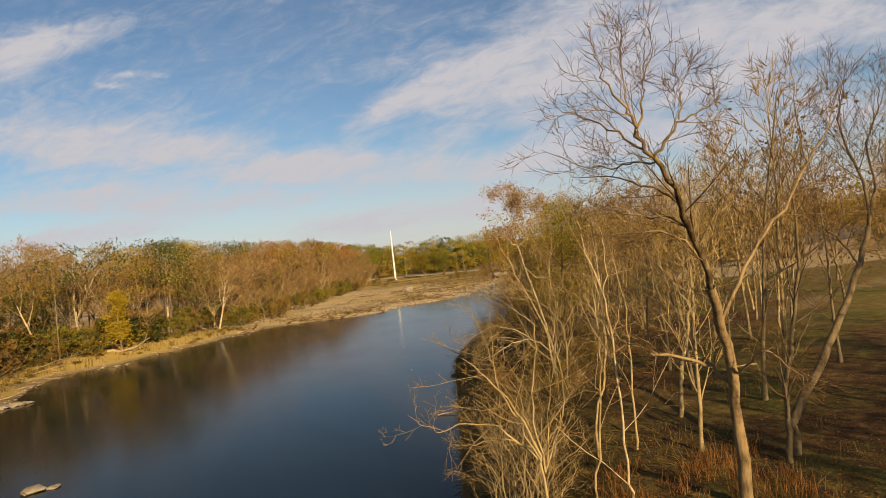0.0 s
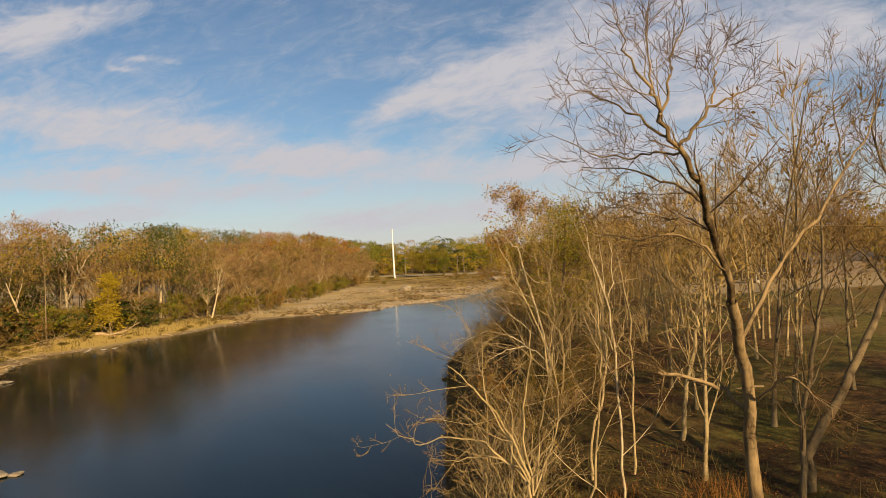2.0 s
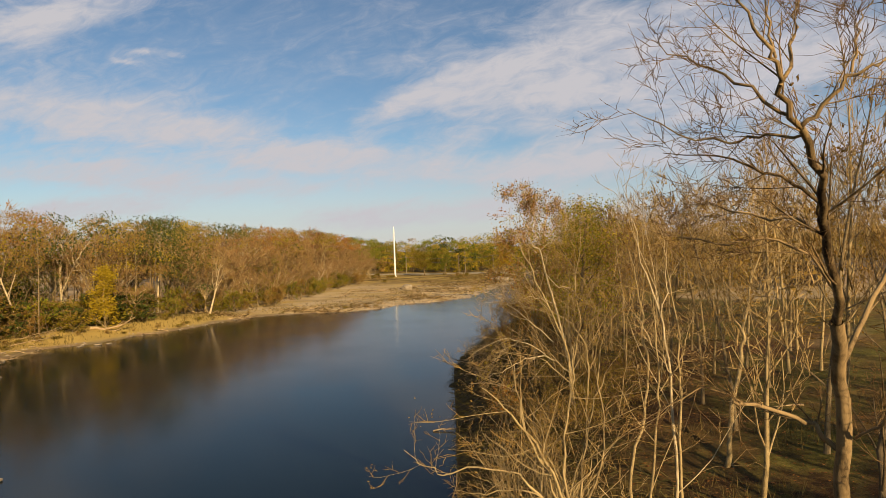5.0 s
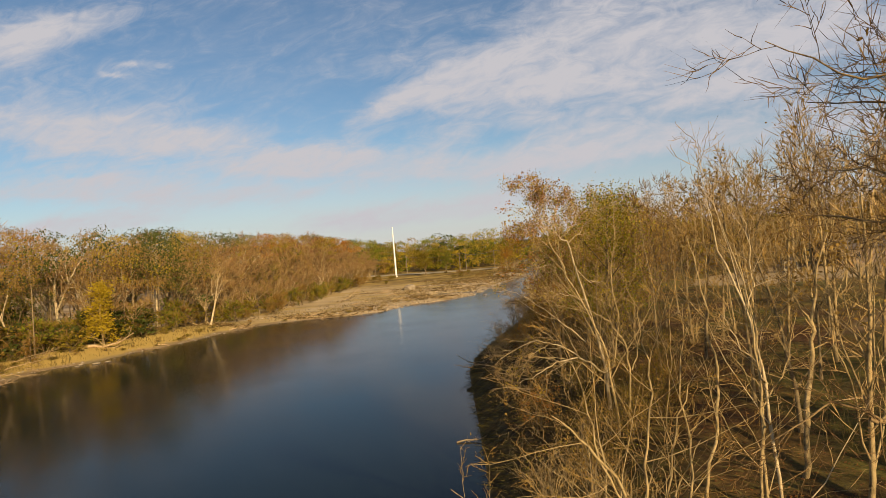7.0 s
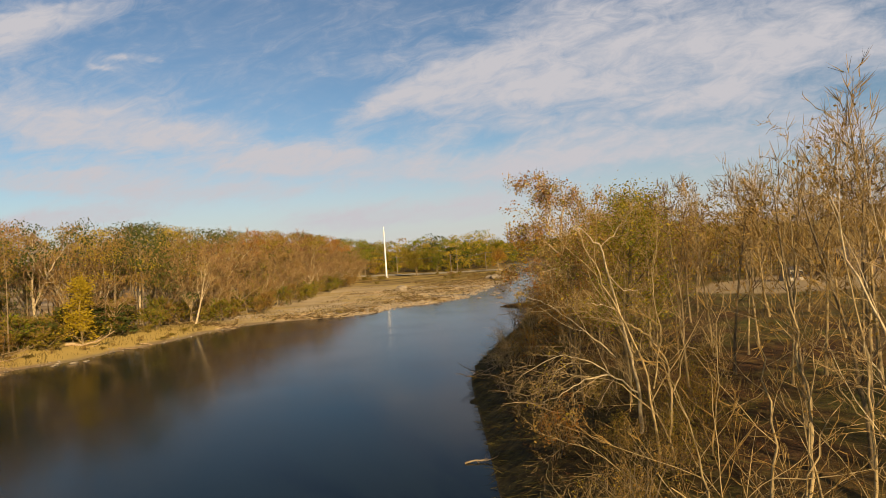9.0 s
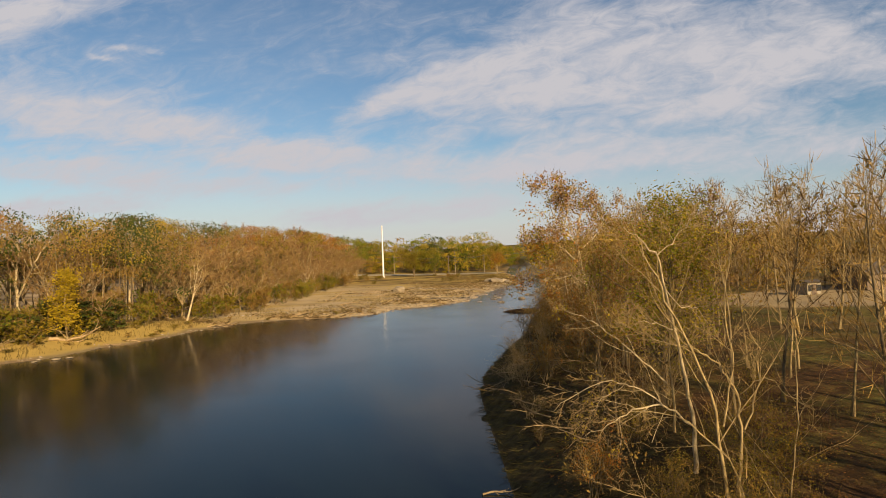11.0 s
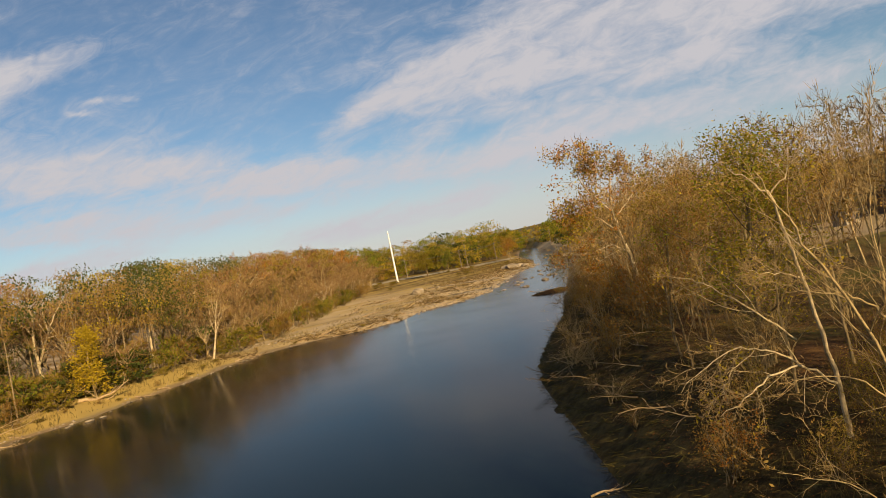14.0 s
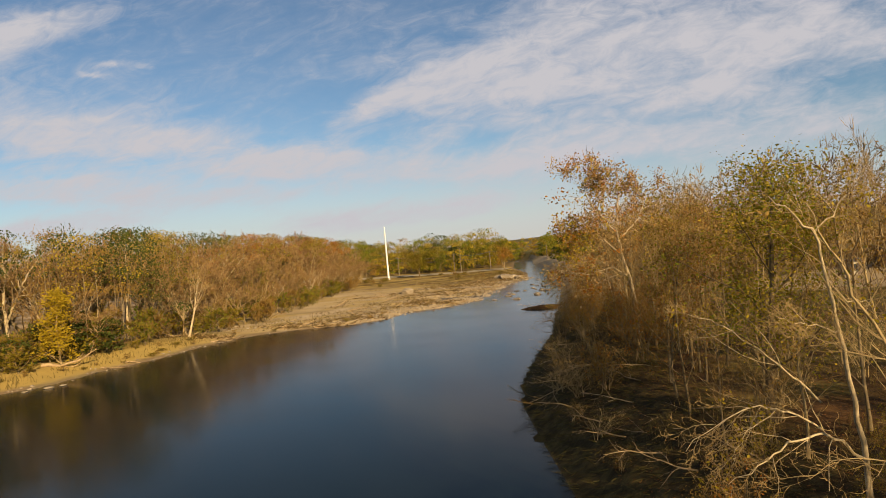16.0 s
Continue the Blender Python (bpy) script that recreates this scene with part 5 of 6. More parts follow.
    def stems(seed, n, h, out, r0):
        g = np.random.RandomState(seed)
        lines = []
        for _ in range(n):
            a, s = g.uniform(0, 6.28), g.uniform(0.3, 1.0)
            d = np.array([np.cos(a), np.sin(a)])
            hh, o = h * g.uniform(0.6, 1.0), out * s
            w = g.normal(0, 0.28, (4, 2))
            b0 = g.uniform(0.1, 0.9)
            lines.append([(b0 * d[0], b0 * d[1], -0.3, r0), (o * 0.3 * d[0] + w[0, 0] * 0.6, o * 0.3 * d[1] + w[0, 1] * 0.6, hh * 0.3, r0 * 0.8), (o * 0.5 * d[0] + w[1, 0], o * 0.5 * d[1] + w[1, 1], hh * 0.55, r0 * 0.6), (o * 0.9 * d[0] + w[2, 0], o * 0.9 * d[1] + w[2, 1], hh * 0.8, r0 * 0.4), (o * 1.1 * d[0] + w[3, 0], o * 1.1 * d[1] + w[3, 1], hh, r0 * 0.16)])
        return lines

    def bush(seed, n, h, out, label, bark, tw, **kw):
        a = dict(limbs=7, first=0.15, limb_ratio=0.5, angle=48, wobble=0.17, twig=5, fine=0, arms_on_trunk=True, split=False, sides=5, sprig=200, sprig_len=0.4, sprig_wide=0.010)
        a.update(kw)
        return plant("shrub", seed, bark, tw, label, "shrub", guides=stems(seed, n, h, out, 0.05), **a)

    thickets = [bush(81, 8, 6.5, 2.6, "pale bare many-stemmed shrub on the near bank", BARK_PALE, TWIG_PALE), bush(82, 8, 6.0, 2.2, "brown twiggy shrub on the near bank", BARK_GREY, TWIG, leaf=LEAF_BROWN, leaves=350, leaf_size=0.07),
                bush(83, 8, 5.5, 2.8, "pale shrub with a few yellow leaves on the near bank", BARK_PALE, TWIG, leaf=LEAF_YELLOW, leaves=150, leaf_size=0.06), bush(84, 10, 5.5, 2.4, "rust-brown leafy shrub on the near bank", BARK_GREY, TWIG, leaf=LEAF_ORANGE, leaves=700, leaf_size=0.075, more=((LEAF_BROWN, 1700, 0.075, 0.4),))]
    near = [(2.2, 24.5, 0.85), (2.6, 29.5, 0.7), (1.5, 33, 0.6), (2.2, 41.5, 0.55), (6.2, 46.5, 0.6), (8.2, 49.5, 0.65), (4.0, 61.5, 0.6), (7.2, 64, 0.75),
            (5.0, 68, 0.6), (8.5, 71, 0.8), (3.2, 74.5, 0.5), (6.5, 78, 0.7), (5.5, 84, 0.75), (9, 86, 0.9), (8, 91, 0.8), (11.5, 94, 1.0), (10, 99, 0.8), (13, 102, 1.0), (12, 107.5, 0.8), (15, 111, 1.0), (14, 117, 0.8), (17, 121, 1.0), (18, 130, 0.9), (20.5, 139, 0.9), (23, 150, 1.0),
            (27, 163, 1.0), (30, 178, 1.0), (34, 196, 1.0), (37, 214, 1.0), (12, 81, 0.9), (14, 84, 0.8), (13, 73, 0.7), (12, 57, 0.6), (16, 55, 0.5), (11, 66, 0.7)]
    scatter(thickets, near, 23, "near bank shrubs")
    for n, (x, y, s) in enumerate([(9, 74, 1.3), (11.5, 79, 1.5), (7, 82, 1.2), (13, 83, 1.4), (10, 88.5, 1.3), (12.5, 95, 1.3), (14.5, 103, 1.2), (16.5, 113, 1.2), (11, 70, 0.9), (10.5, 74.5, 1.3), (12.0, 72.5, 1.3)]):
        tagged(copy_thing(thickets[3], spot(x, y, s, n * 1.7, 0.15, 1.25)), group="near bank shrubs")
    # the thicket along the bank where it is densest, and saplings standing in it
    dense_spots = [(1.4, 22.4, 0.8), (3.2, 19.4, 0.6), (1.2, 26.4, 0.7), (3.4, 26.8, 0.75), (1.5, 30.6, 0.6), (2.9, 23.8, 0.7)]
    for n, (x, y, s) in enumerate(dense_spots):
        tagged(copy_thing(thickets[(0, 2)[n % 2]], spot(x, y, s, n * 2.1, 0.15, 1.0)), group="near bank shrubs")
    sapling = [plant("tree", 38 + n, bark, tw, label, height=9.5, radius=0.055, limbs=16, first=0.22, limb_ratio=0.34, angle=34, twig=4, fine=2, wobble=0.13, sprig=350, sprig_len=0.45, sprig_wide=0.011, leaf=LEAF_BROWN, leaves=70, leaf_size=0.05, split=False)
               for n, (bark, tw, label) in enumerate(((BARK_PALE, TWIG_PALE, "slender pale bare sapling in the near bank wood"), (BARK_GREY, TWIG, "slender brown bare sapling in the near bank wood")))]
    r3 = random.Random(17)
    young = [(6.8, 44.6, 0.8), (4.8, 46.8, 0.7), (6.0, 55.0, 0.9), (9.4, 60.0, 1.0), (15.4, 60.4, 1.1)]
    while len(young) < 40:
        x, y = r3.uniform(9, 42), r3.uniform(44, 110)
        across = (x + 5) / (y - 16)
        if x > shore_x(RIGHT_SHORE, y) + 5 and not 0.43 < across < 0.72 and (y > 75 or (x + 2.6) / (y - 10) < 0.40):
            young.append((x, y, r3.uniform(0.85, 1.3)))
    scatter(sapling, young, 19, "near bank saplings", (0.9, 1.2))
    # dead brush matted on the foot of the bank
    for n, (x, y, s) in enumerate([(1.5, 65.5, 0.36), (3.0, 67.3, 0.4), (2.4, 62.6, 0.36), (1.2, 59.0, 0.3), (1.6, 55.0, 0.3), (2.6, 70.2, 0.4), (3.6, 73.0, 0.42), (1.4, 50.5, 0.28), (2.6, 64.8, 0.42), (4.4, 70.6, 0.45)]):
        tagged(copy_thing(thickets[n % 2], spot(x, y, s, n * 1.3, 0.1, 1.9)), "dry dead brush matted on the foot of the bank", group="dead brush on the bank")
    low = bush(85, 9, 5.0, 2.4, "brown and olive leafy undergrowth shrub on the near bank", BARK_DARK, TWIG, leaf=LEAF_BROWN, leaves=1300, leaf_size=0.06, more=((LEAF_OLIVE, 1300, 0.06, 0.4), (LEAF_YELLOW, 300, 0.06, 0.3)))
    scatter([low], [(7.4, 36.6, 0.52), (7.0, 40.2, 0.45), (5.4, 34.4, 0.45), (4.2, 38.0, 0.4), (3.6, 33.5, 0.35), (9.6, 42.5, 0.6), (5.0, 44.5, 0.4)], 24, "near bank shrubs")


near_trees()
right_woods()


# ---- rocks, logs and the river bar ----
DRY_GRASS = leaf_material("dry_grass", [(0.0, (0.040, 0.030, 0.006)), (0.5, (0.10, 0.072, 0.018)), (1.0, (0.22, 0.16, 0.05))], 0.2)
MUD_WEED = leaf_material("mud_weed", [(0.0, (0.035, 0.022, 0.007)), (0.6, (0.085, 0.052, 0.016)), (1.0, (0.19, 0.125, 0.04))], 0.2)
BANK_GRASS = leaf_material("bank_grass", [(0.0, (0.022, 0.022, 0.004)), (0.6, (0.060, 0.050, 0.010)), (1.0, (0.13, 0.095, 0.024))], 0.2)
FALLEN_LEAF = leaf_material("fallen_leaf", [(0.0, (0.07, 0.028, 0.007)), (0.5, (0.17, 0.070, 0.015)), (1.0, (0.29, 0.145, 0.036))], 0.1)
OLD_TIMBER = simple("old_timber", (0.10, 0.075, 0.05), (0.22, 0.17, 0.12), 3.0, 0.9, 0.4)
WIRE = simple("wire", (0.05, 0.05, 0.05), (0.09, 0.09, 0.09), 4.0, 0.6, 0.1)
WALL_WHITE = simple("painted_wall", (0.20, 0.17, 0.12), (0.30, 0.26, 0.19), 1.5, 0.8, 0.1)
ROOF_DARK = simple("dark_roof", (0.04, 0.032, 0.026), (0.085, 0.066, 0.052), 2.0, 0.85, 0.2)
WALL_BROWN = simple("brown_wall", (0.09, 0.065, 0.045), (0.15, 0.105, 0.07), 2.0, 0.85, 0.2)
WINDOW_GLASS = simple("dark_pane", (0.02, 0.022, 0.025), (0.03, 0.032, 0.035), 2.0, 0.15, 0.0)


def boulder_mesh(seed, flat=0.55, cuts=2):
    bm = bmesh.new()
    bmesh.ops.create_icosphere(bm, subdivisions=cuts, radius=1.0)
    off = Vector((seed * 3.7, seed * 1.3, seed * 0.7))
    for v in bm.verts:
        k = 1 + 0.45 * noise.noise(v.co * 1.1 + off) + 0.18 * noise.noise(v.co * 2.9 + off)
        v.co *= k
        v.co.z *= flat
    return bm


def boulder(seed, x, y, size, label, mat=None, flat=0.55, z=None, name="boulder"):
    ob = part(name, boulder_mesh(seed, flat), mat or ROCK)
    ob.parent = None
    ob.matrix_basis = Matrix.Translation((x, y, (land_at(x, y) if z is None else z) + size * flat * 0.25)) @ Matrix.Rotation(seed * 1.9, 4, "Z") @ Matrix.Scale(size, 4)
    return tagged(ob, label, "rock")


def make_rocks():
    boulder(1, -14.3, 196.5, 1.7, "large pale boulder on the gravel flats", flat=0.8)
    for n, (x, y, s) in enumerate([(-27.3, 39.0, 0.7), (-26.2, 39.3, 0.4), (-51.9, 70.0, 1.1), (-50.7, 70.8, 0.9), (-49.7, 71.4, 0.7), (-52.3, 96.0, 0.55), (-51.2, 96.9, 0.4), (-54.2, 94.6, 0.35)]):
        boulder(10 + n, x, y, s, "flat pale rock at the water line", z=0.02, flat=0.3)
    r = random.Random(3)
    # a ledge of broken rock across the river, and stones in the rapids
    for n in range(26):
        k = n / 25
        x, y = -11 + 19 * k, 206 - 15 * k + r.uniform(-1, 1)
        boulder(30 + n, x, y, r.uniform(0.3, 0.8), "pale slab in the rock ledge above the rapids", flat=0.35)
    for n in range(34):
        y = r.uniform(152, 222)
        a, b = float(shore_x(LEFT_SHORE, y)), float(shore_x(RIGHT_SHORE, y))
        boulder(70 + n, a + (b - a) * r.uniform(0.0, 0.85), y, r.uniform(0.35, 0.9), "low dark stone in the rapids", flat=0.35, z=-0.05)
    for n, (x, y, s) in enumerate([(17, 231, 2.2), (19.5, 232, 1.6), (15, 233, 1.8), (21, 230, 1.2), (33.5, 233, 1.5), (36, 236, 1.8)]):
        boulder(120 + n, x, y, s, "heap of pale rocks beside the channel", flat=0.6)
    # loose stones of the flats and shore
    rng = np.random.RandomState(8)
    base = boulder_mesh(7, 0.5, 1)
    bv = np.array([v.co[:] for v in base.verts])
    bf = np.array([[l.vert.index for l in f.loops] for f in base.faces])
    base.free()
    vs, fs = [], []
    n = 2400
    y = np.where(rng.uniform(0, 1, n) < 0.9, rng.uniform(137, 235, n), rng.uniform(60, 140, n))
    x = shore_x(LEFT_SHORE, y) - np.where(y > 137, np.abs(rng.normal(0, 1, n)) * 14 - 1.5, rng.uniform(-0.6, 3, n))
    size = np.where(y > 137, rng.uniform(0.1, 0.45, n), rng.uniform(0.06, 0.28, n))
    z = np.maximum(land(x, y), -0.05)
    for k in range(n):
        a = rng.uniform(0, 6.28)
        c, t = np.cos(a), np.sin(a)
        v = bv * size[k] * (1, rng.uniform(0.6, 1.2), rng.uniform(0.6, 1.2))
        v = np.stack([v[:, 0] * c - v[:, 1] * t, v[:, 0] * t + v[:, 1] * c, v[:, 2]], -1) + (x[k], y[k], z[k])
        fs.append(bf + k * len(bv)), vs.append(v)
    ob = mesh_object("stones", np.concatenate(vs), np.concatenate(fs), ROCK)
    tagged(ob, "loose grey and tan stones on the river flats", "stones", kind="stuff")


def dead_branch(seed, x, y, length, turn, label, z=None, rise=0.12, radius=0.09, mat=None, twigs=3, name="dead_branch"):
    """A fallen bough with side branches, bleached, lying on the ground."""
    rng = np.random.RandomState(seed)
    way = (math.cos(turn), math.sin(turn), rise)
    main = bend(rng, (0, 0, radius * 0.6), way, length, 8, 0.12, 0.0)
    lines = [(main, np.linspace(radius, radius * 0.3, 9))]
    side = branch_out(rng, lines, 5, 0.25, 0.95, 0.45, 40, 0.03, 0.14, 5, 0.6)
    small = branch_out(rng, side, twigs, 0.2, 0.95, 0.5, 38, 0.03, 0.18, 3, 0.55)
    thing = new(name)
    mesh_object("trunk", *tubes(lines, 7), mat or DEADWOOD, thing, True)
    for one in side:
        mesh_object("limb", *tubes([one], 5), mat or DEADWOOD, thing, True)
    if small:
        joined("crown", [(*tubes(small, 3), mat or DEADWOOD)], thing, "stuff")
    thing.matrix_basis = Matrix.Translation((x, y, land_at(x, y) if z is None else z))
    return tagged(thing, label, "dead branch")


def make_deadwood():
    dead_branch(1, -58.6, 105.0, 7.0, 0.5, "bleached fallen tree trunk on the far shore", rise=0.02, radius=0.28, name="fallen_tree")
    dead_branch(2, -56.5, 105.6, 5.0, 0.5, "bleached forked bough on the far shore", rise=0.6, radius=0.19)
    for n, (x, y, ln, t) in enumerate([(-64, 95.5, 7, 0.1), (-63, 97, 6, -0.15), (-62.5, 92, 6, 0.6), (-61, 94, 5, -0.4), (-60.5, 89.5, 5, 0.2), (-63, 88, 6, -0.3), (-58, 82, 4, 0.4), (-55, 74.5, 4, 0.1)]):
        dead_branch(20 + n, x, y, ln, t, "bleached driftwood tangled on the far shore", rise=0.1, radius=0.07)
    for n, (x, y, ln, t) in enumerate([(-52, 107, 4, -0.3), (-50.5, 110, 4, 0.2), (-44, 126, 4, 0.4), (-33, 137, 5, 0.1), (-29, 135.5, 4, 0.05), (-36, 150, 6, 0.3), (-26, 160, 6, -0.1), (-31, 172, 6, 0.2), (-20, 178, 5, 0.1), (-24, 190, 6, 0.0)]):
        dead_branch(40 + n, x, y, ln, t, "driftwood branch lying on the stony shore", rise=0.05, radius=0.11)
    for n, (x, y, ln, t) in enumerate([(2.6, 53.5, 2.5, 3.0), (4.2, 57, 3, 2.6), (2.2, 56.5, 2, 2.4), (3.0, 64.5, 4, 2.9), (4.6, 68.5, 4, 2.5), (5.0, 72.5, 4, 3.2), (5.6, 46, 2.6, 2.2), (7, 52, 4, 2.6), (6.5, 79, 4, 2.8), (8.5, 89, 5, 2.7), (7.6, 62, 4.5, 2.4), (3.2, 50, 3, 2.9), (4.8, 51.5, 3.2, 2.4), (1.6, 61, 2.6, 3.3), (5.6, 60, 3.4, 2.1), (3.6, 47, 2.4, 2.7), (2.2, 68.5, 3, 2.6), (5.8, 65.5, 3.6, 3.0)]):
        dead_branch(60 + n, x, y, ln, t, "dry pale branch lying on the shaded near bank", rise=0.1, radius=0.042)
    for n, (x, y, ln, t) in enumerate([(0.5, 67.5, 2.4, 2.9), (0.3, 66, 2.2, 3.4), (4.0, 77.5, 3.2, 2.2), (11.8, 122, 2.5, 2.8), (10.6, 116, 2.5, 2.9)]):
        dead_branch(90 + n, x, y, ln, t, "bare snag hanging over the water from the near bank", rise=0.45, radius=0.04, twigs=7, mat=TWIG)
    dead_branch(97, 17.2, 37.4, 3.6, 2.9, "weathered fallen bough lying on the park lawn", rise=0.1, radius=0.06, twigs=4)
    dead_branch(98, -2.2, 46.4, 1.9, 0.1, "bleached stick floating on the river", z=0.0, rise=0.02, radius=0.06)


def make_islet():
    n, m = 26, 7
    verts, faces = [(0, 0, 0.5)], []
    r = np.random.RandomState(4)
    wob = 1 + 0.2 * r.normal(0, 1, n)
    for k in range(1, m + 1):
        f = k / m
        for a in range(n):
            t = 2 * math.pi * a / n
            verts.append((5.2 * f * wob[a] * math.cos(t), 1.7 * f * wob[a] * math.sin(t), 0.5 - 0.75 * f * f + r.normal(0, 0.04)))
    for k in range(m - 1):
        for a in range(n):
            i, j = 1 + k * n + a, 1 + k * n + (a + 1) % n
            faces.append((i, i + n, j + n, j))
    for a in range(0, n, 2):
        faces.append((0, 1 + a, 1 + (a + 1) % n, 1 + (a + 2) % n))
    ob = mesh_object("islet", np.array(verts), np.array(faces), GROUND, shade=True)
    ob.location = (13.0, 134.5, 0.05)
    tagged(ob, "low muddy islet with dry brush at the near shore", "islet", kind="structure")
    for i, (dx, dy) in enumerate([(-2, 0.2), (-0.8, -0.3), (0.6, 0.1), (1.8, -0.2)]):
        dead_branch(110 + i, 12 + dx, 134.5 + dy, 2.4, 2.8 + 0.3 * i, "dry brush caught on the islet", z=0.3, rise=0.25, radius=0.045)


def make_undergrowth():
    rng = np.random.RandomState(31)
    # leaves on the ground under the near trees
    n = 16000
    y = 16 + 54 * rng.uniform(0, 1, n) ** 1.6
    x = shore_x(RIGHT_SHORE, y) + 2 + rng.uniform(0, 1, n) ** 1.3 * 26
    v, f = leaf_quads(rng, np.stack([x, y, land(x, y) + 0.03], -1), 0.075)
    v = v.reshape(-1, 4, 3)
    v[:, :, 2] = v[:, :, 2] * 0.25 + 0.75 * v[:, :, 2].mean(1, keepdims=True)
    tagged(joined("leaf_litter", [(v.reshape(-1, 3), f, FALLEN_LEAF)]), "brown and orange fallen leaves on the near bank", "leaf litter", kind="stuff")
    # matted dry grass and roots on the bank, weeds under the trees
    n = 9000
    y = rng.uniform(22, 126, n)
    d = rng.uniform(0, 1, n) ** 1.2 * 9
    x = shore_x(RIGHT_SHORE, y) + 0.2 + d
    ways = np.stack([np.full(n, -0.9), rng.normal(0, 0.4, n), np.full(n, -0.05) + 0.4 * (d > 5)], -1)
    bank = sprigs(rng, np.stack([x, y, land(x, y) + 0.05], -1), ways, 0.55, 0.016)
    n = 9000
    y = rng.uniform(17, 70, n)
    x = shore_x(RIGHT_SHORE, y) + 4 + rng.uniform(0, 14, n)
    keep = waves(x, y, 7, 12) > 0.15
    x, y = x[keep], y[keep]
    weeds = sprigs(rng, np.stack([x, y, land(x, y) - 0.02], -1), np.tile([0, 0, 1.2], (len(x), 1)), 0.5, 0.010)
    n = 5000
    y = rng.uniform(15.5, 24, n)
    x = 4.2 + rng.uniform(0, 6.5, n)
    keep = waves(x, y, 3, 14) > -0.1
    x, y = x[keep], y[keep]
    rust = sprigs(rng, np.stack([x, y, land(x, y) - 0.02], -1), np.tile([0, 0, 1.2], (len(x), 1)), 0.45, 0.008)
    tagged(joined("bank_grass", [(*bank, BANK_GRASS), (*weeds, DRY_GRASS), (*rust, FALLEN_LEAF)]), "matted dry grass and weeds on the near bank", "grass", kind="stuff")
    # dry grass of the far shore and flats
    n = 14000
    y = rng.uniform(60, 290, n)
    x = shore_x(LEFT_SHORE, y) - rng.uniform(2.5, 12, n) * np.where(y > 130, 2.4, 1)
    keep = waves(x, y, 13, 15) + 0.25 * rng.normal(0, 1, n) > -0.1
    x, y = x[keep], y[keep]
    far = sprigs(rng, np.stack([x, y, land(x, y) - 0.05], -1), np.tile([0, 0, 1.0], (len(x), 1)), 0.7, 0.03)
    n = 700
    cy = rng.uniform(140, 298, n)
    cx = shore_x(LEFT_SHORE, cy) - np.abs(rng.normal(0, 1, n)) * 17 - 1.0
    band = waves(cx * 0.3, cy, 9, 41) + 0.3 * rng.normal(0, 1, n)
    cx, cy = cx[band > 0.05], cy[band > 0.05]
    k = rng.randint(0, len(cx), 9000)
    x, y = cx[k] + rng.normal(0, 1.5, 9000), cy[k] + rng.normal(0, 0.45, 9000)
    dry = land(x, y) > 0.06
    x, y = x[dry], y[dry]
    tufts = sprigs(rng, np.stack([x, y, land(x, y) - 0.05], -1), np.tile([0, 0, 0.8], (len(x), 1)), 0.42, 0.045)
    # flood wrack left in lines along the bar
    n = 4600
    cy = rng.uniform(124, 240, 60)
    cx = shore_x(LEFT_SHORE, cy) - np.abs(rng.normal(0, 1, 60)) * 13 - 1.5
    k = rng.randint(0, 60, n)
    x, y = cx[k] + rng.normal(0, 3.2, n), cy[k] + rng.normal(0, 0.5, n)
    dry = (land(x, y) > 0.06) & (x < shore_x(LEFT_SHORE, y))
    x, y = x[dry], y[dry]
    ways = np.stack([rng.choice([-1.0, 1.0], len(x)), rng.normal(0, 0.35, len(x)), np.full(len(x), 0.12)], -1)
    wrack = sprigs(rng, np.stack([x, y, land(x, y) + 0.05], -1), ways, 1.1, 0.075)
    half = len(wrack[1]) // 3
    tagged(joined("shore_grass", [(*far, DRY_GRASS), (*tufts, MUD_WEED), (wrack[0][:half * 4], wrack[1][:half], DEADWOOD), (wrack[0][half * 4:], wrack[1][half:] - half * 4, MUD_WEED)]), "straw-coloured grass tufts on the far shore", "grass", kind="stuff")


make_rocks()
make_deadwood()
make_islet()
make_undergrowth()


# ---- across the flats, and the park ----
def cone(bm, r1, r2, depth, m, n=10):
    bmesh.ops.create_cone(bm, cap_ends=True, segments=n, radius1=r1, radius2=r2, depth=depth, matrix=m)


def block(sx, sy, sz, x=0, y=0, z=0, bevel=0.03):
    bm = bmesh.new()
    bmesh.ops.create_cube(bm, size=1, matrix=Matrix.Translation((x, y, z)) @ Matrix.Diagonal((sx, sy, sz, 1)))
    bmesh.ops.bevel(bm, geom=bm.edges[:], offset=bevel, segments=1, affect="EDGES")
    return bm


def make_steel_pole():
    thing = new("utility_pole")
    bm = bmesh.new()
    cone(bm, 0.44, 0.22, 22.5, Matrix.Translation((0, 0, 11.3)), 16)
    part("mast", bm, POLE_PAINT, thing)
    bm = bmesh.new()
    cone(bm, 0.75, 0.75, 0.35, Matrix.Translation((0, 0, 0.15)), 16)
    part("base_plate", bm, POLE_PAINT, thing)
    bm = bmesh.new()
    cone(bm, 0.27, 0.20, 0.25, Matrix.Translation((0, 0, 22.6)), 16)
    part("cap", bm, POLE_PAINT, thing)
    tagged(thing, "tall white tapered steel utility pole", "utility pole")
    thing.matrix_basis = spot(-25.9, 288.5, 0.985)


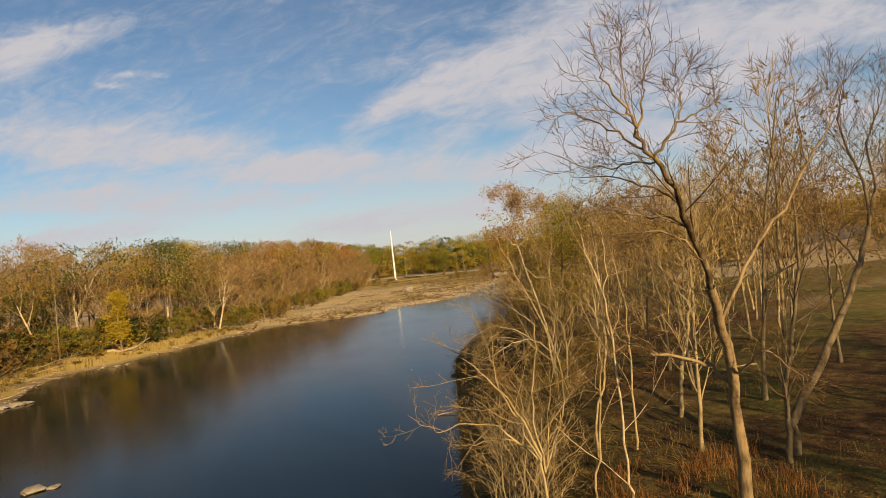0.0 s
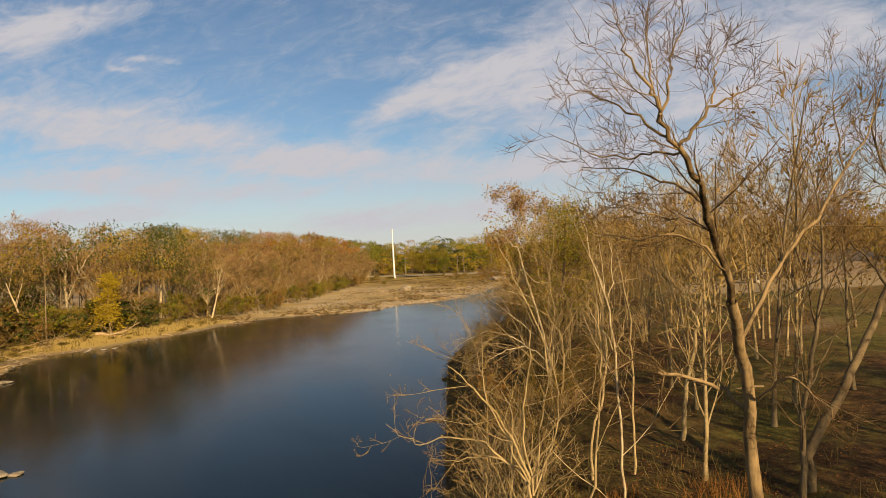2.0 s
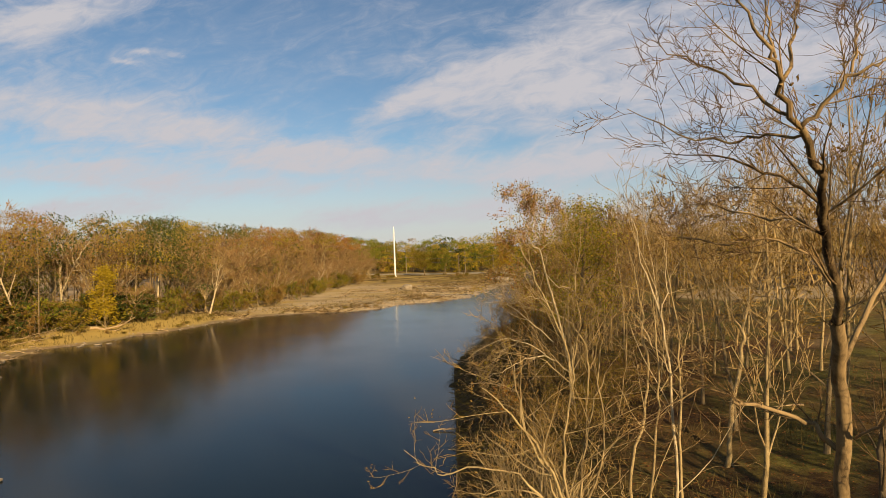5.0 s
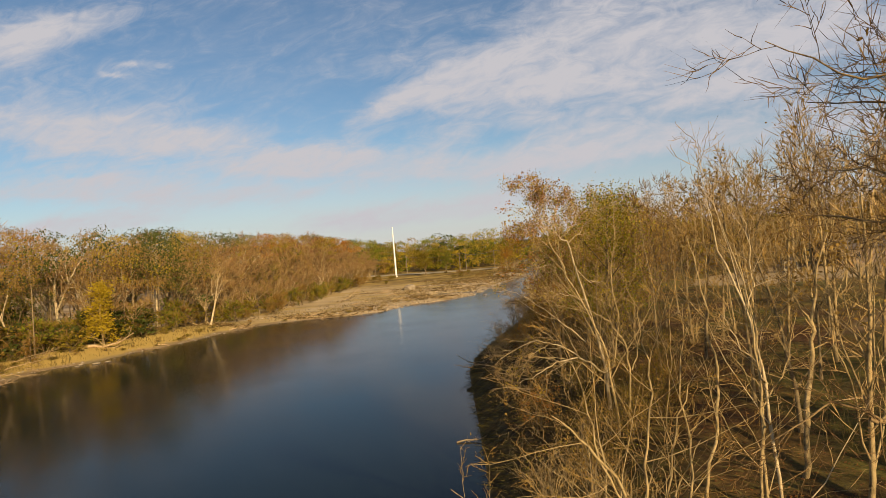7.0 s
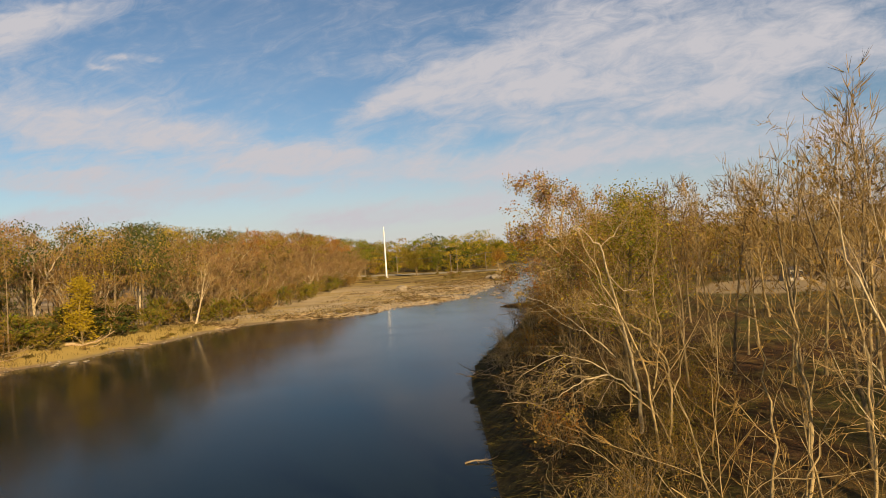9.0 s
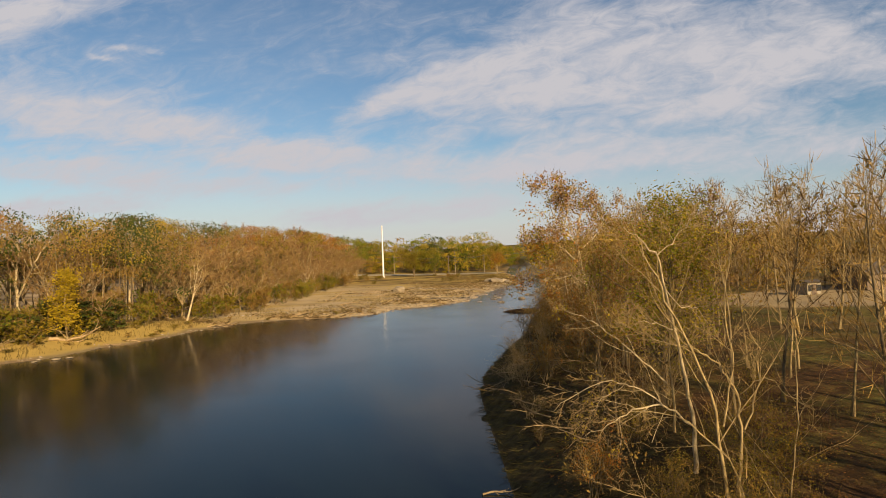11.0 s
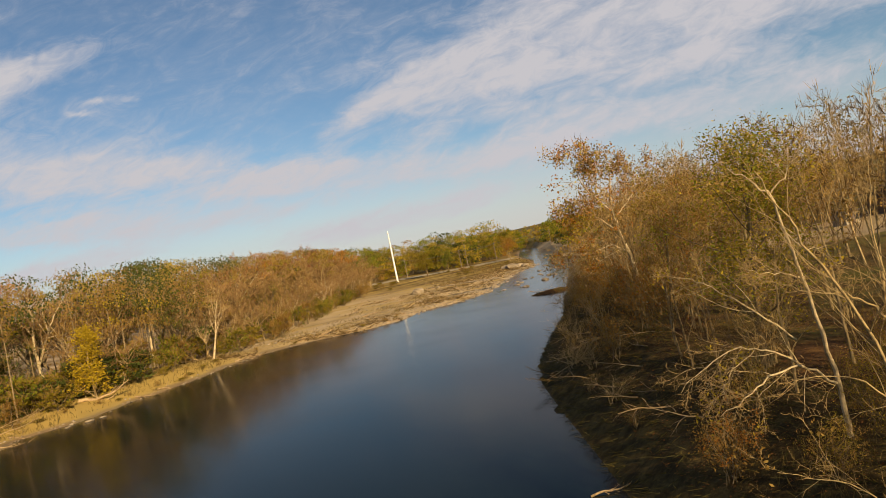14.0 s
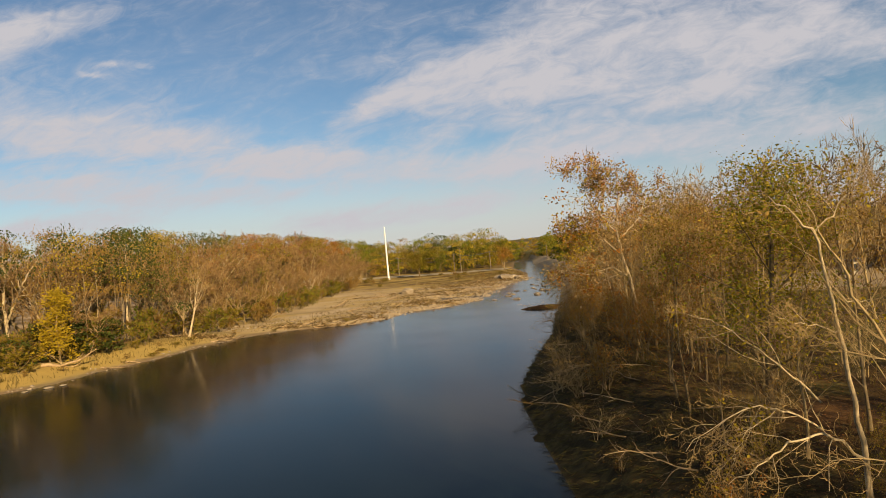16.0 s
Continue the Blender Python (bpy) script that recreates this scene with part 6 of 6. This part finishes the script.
def make_wood_poles():
    thing = new("utility_pole")
    bm = bmesh.new()
    cone(bm, 0.20, 0.14, 9.0, Matrix.Translation((0, 0, 4.4)), 8)
    part("mast", bm, OLD_TIMBER, thing)
    arm = part("crossarm", block(2.4, 0.14, 0.16, 0, 0, 8.2), OLD_TIMBER, thing)
    for dx in (-1.0, 0.0, 1.0):
        bm = bmesh.new()
        cone(bm, 0.07, 0.05, 0.22, Matrix.Translation((dx, 0, 8.4)), 8)
        part("insulator", bm, WALL_WHITE, arm)
    tagged(thing, "wooden roadside utility pole with a crossarm", "utility pole", "roadside utility poles")
    thing.matrix_basis = spot(-23.2, 322, 1, 1.4)
    ends = [(-60, 324), (-23.2, 322), (3.2, 322), (20.4, 322), (48, 324)]
    for x, y in ends[2:4] + [ends[0], ends[4]]:
        copy_thing(thing, spot(x, y, 1, 1.4))
    copy_thing(thing, spot(6.4, 324, 1.25, 1.4))
    for (ax, ay), (bx, by) in zip(ends, ends[1:]):
        for off, high in ((-1.0, 8.5), (1.0, 8.5), (0.0, 6.6)):
            a = Vector((ax, ay + off, land_at(ax, ay) + high))
            b = Vector((bx, by + off, land_at(bx, by) + high))
            pts = np.array([a.lerp(b, k / 10) - Vector((0, 0, 1.2 * (1 - (2 * k / 10 - 1) ** 2))) for k in range(11)])
            ob = mesh_object("power_line", *tubes([(pts, np.full(11, 0.045))], 4), WIRE)
            tagged(ob, "sagging power line between the roadside poles", "power line", "power lines")


def make_radio_mast():
    thing = new("radio_mast")
    bm = bmesh.new()
    cone(bm, 0.5, 0.25, 24, Matrix.Translation((0, 0, 12)), 8)
    part("mast", bm, POLE_PAINT, thing)
    tagged(thing, "thin pale radio mast far behind the woods", "mast")
    thing.matrix_basis = spot(39.3, 700, 1)


def make_house(x, y, w, d, h, turn, wall, label, name="house"):
    thing = new(name)
    part("wall", block(w, d, h, 0, 0, h / 2), wall, thing)
    bm = bmesh.new()
    e, top = 0.4, h + w * 0.12
    lo = [bm.verts.new(p) for p in ((-w / 2 - e, -d / 2 - e, h), (w / 2 + e, -d / 2 - e, h), (w / 2 + e, d / 2 + e, h), (-w / 2 - e, d / 2 + e, h))]
    hi = [bm.verts.new((-w / 2 - e, 0, top)), bm.verts.new((w / 2 + e, 0, top))]
    for f in ((lo[0], lo[1], hi[1], hi[0]), (lo[2], lo[3], hi[0], hi[1]), (lo[3], lo[0], hi[0]), (lo[1], lo[2], hi[1]), (lo[3], lo[2], lo[1], lo[0])):
        bm.faces.new(f)
    part("roof", bm, ROOF_DARK, thing, "dark shingled roof")
    for k in (-0.28, 0.28):
        part("window", block(0.9, 0.06, 0.9, k * w, -d / 2 - 0.02, h * 0.55, 0.01), WINDOW_GLASS, thing)
    part("door", block(0.9, 0.06, min(2.05, h * 0.85), 0, -d / 2 - 0.02, min(2.05, h * 0.85) / 2, 0.01), WALL_BROWN, thing)
    tagged(thing, label, "building")
    thing.matrix_basis = spot(x, y, 1, turn)


def make_flats_trees():
    kw = dict(height=11, radius=0.22, limbs=18, first=0.22, limb_ratio=0.5, angle=52, twig=7, fine=2, sprig=500, sprig_len=0.6, sprig_wide=0.03, leaf_spread=0.5, leaf_size=0.24, split=False)
    place(plant("tree", 131, BARK_DARK, TWIG, "round olive-green tree on the lawn across the flats", leaf=LEAF_OLIVE, leaves=2200, **kw), -12.8, 291, 0.95, 0, 0.1, 1.2)
    place(plant("tree", 132, BARK_DARK, TWIG, "small green tree on the lawn across the flats", leaf=LEAF_GREEN, leaves=1800, **kw), -3.5, 302, 0.85)
    place(plant("tree", 133, BARK_GREY, TWIG, "bright yellow-green tree beside the channel", leaf=LEAF_YELLOW, leaves=1500, more=((LEAF_GREEN, 900, 0.24, 0.5),), **kw), 27.5, 335, 1.3, 0, 0.1, 1.2)
    place(plant("tree", 134, BARK_GREY, TWIG, "orange autumn tree beside the channel", leaf=LEAF_ORANGE, leaves=1000, more=((LEAF_YELLOW, 800, 0.24, 0.5), (LEAF_BROWN, 700, 0.24, 0.5)), **kw), 24.5, 300, 0.95, 0, 0.1, 1.1)


make_steel_pole()
make_wood_poles()
make_radio_mast()
make_house(50.5, 107, 2.6, 2.2, 1.9, 0.3, WALL_WHITE, "small white park hut with a dark roof", "hut")
make_house(66, 112, 15, 6, 2.4, 0.25, WALL_BROWN, "long low dark brown park building")
make_flats_trees()
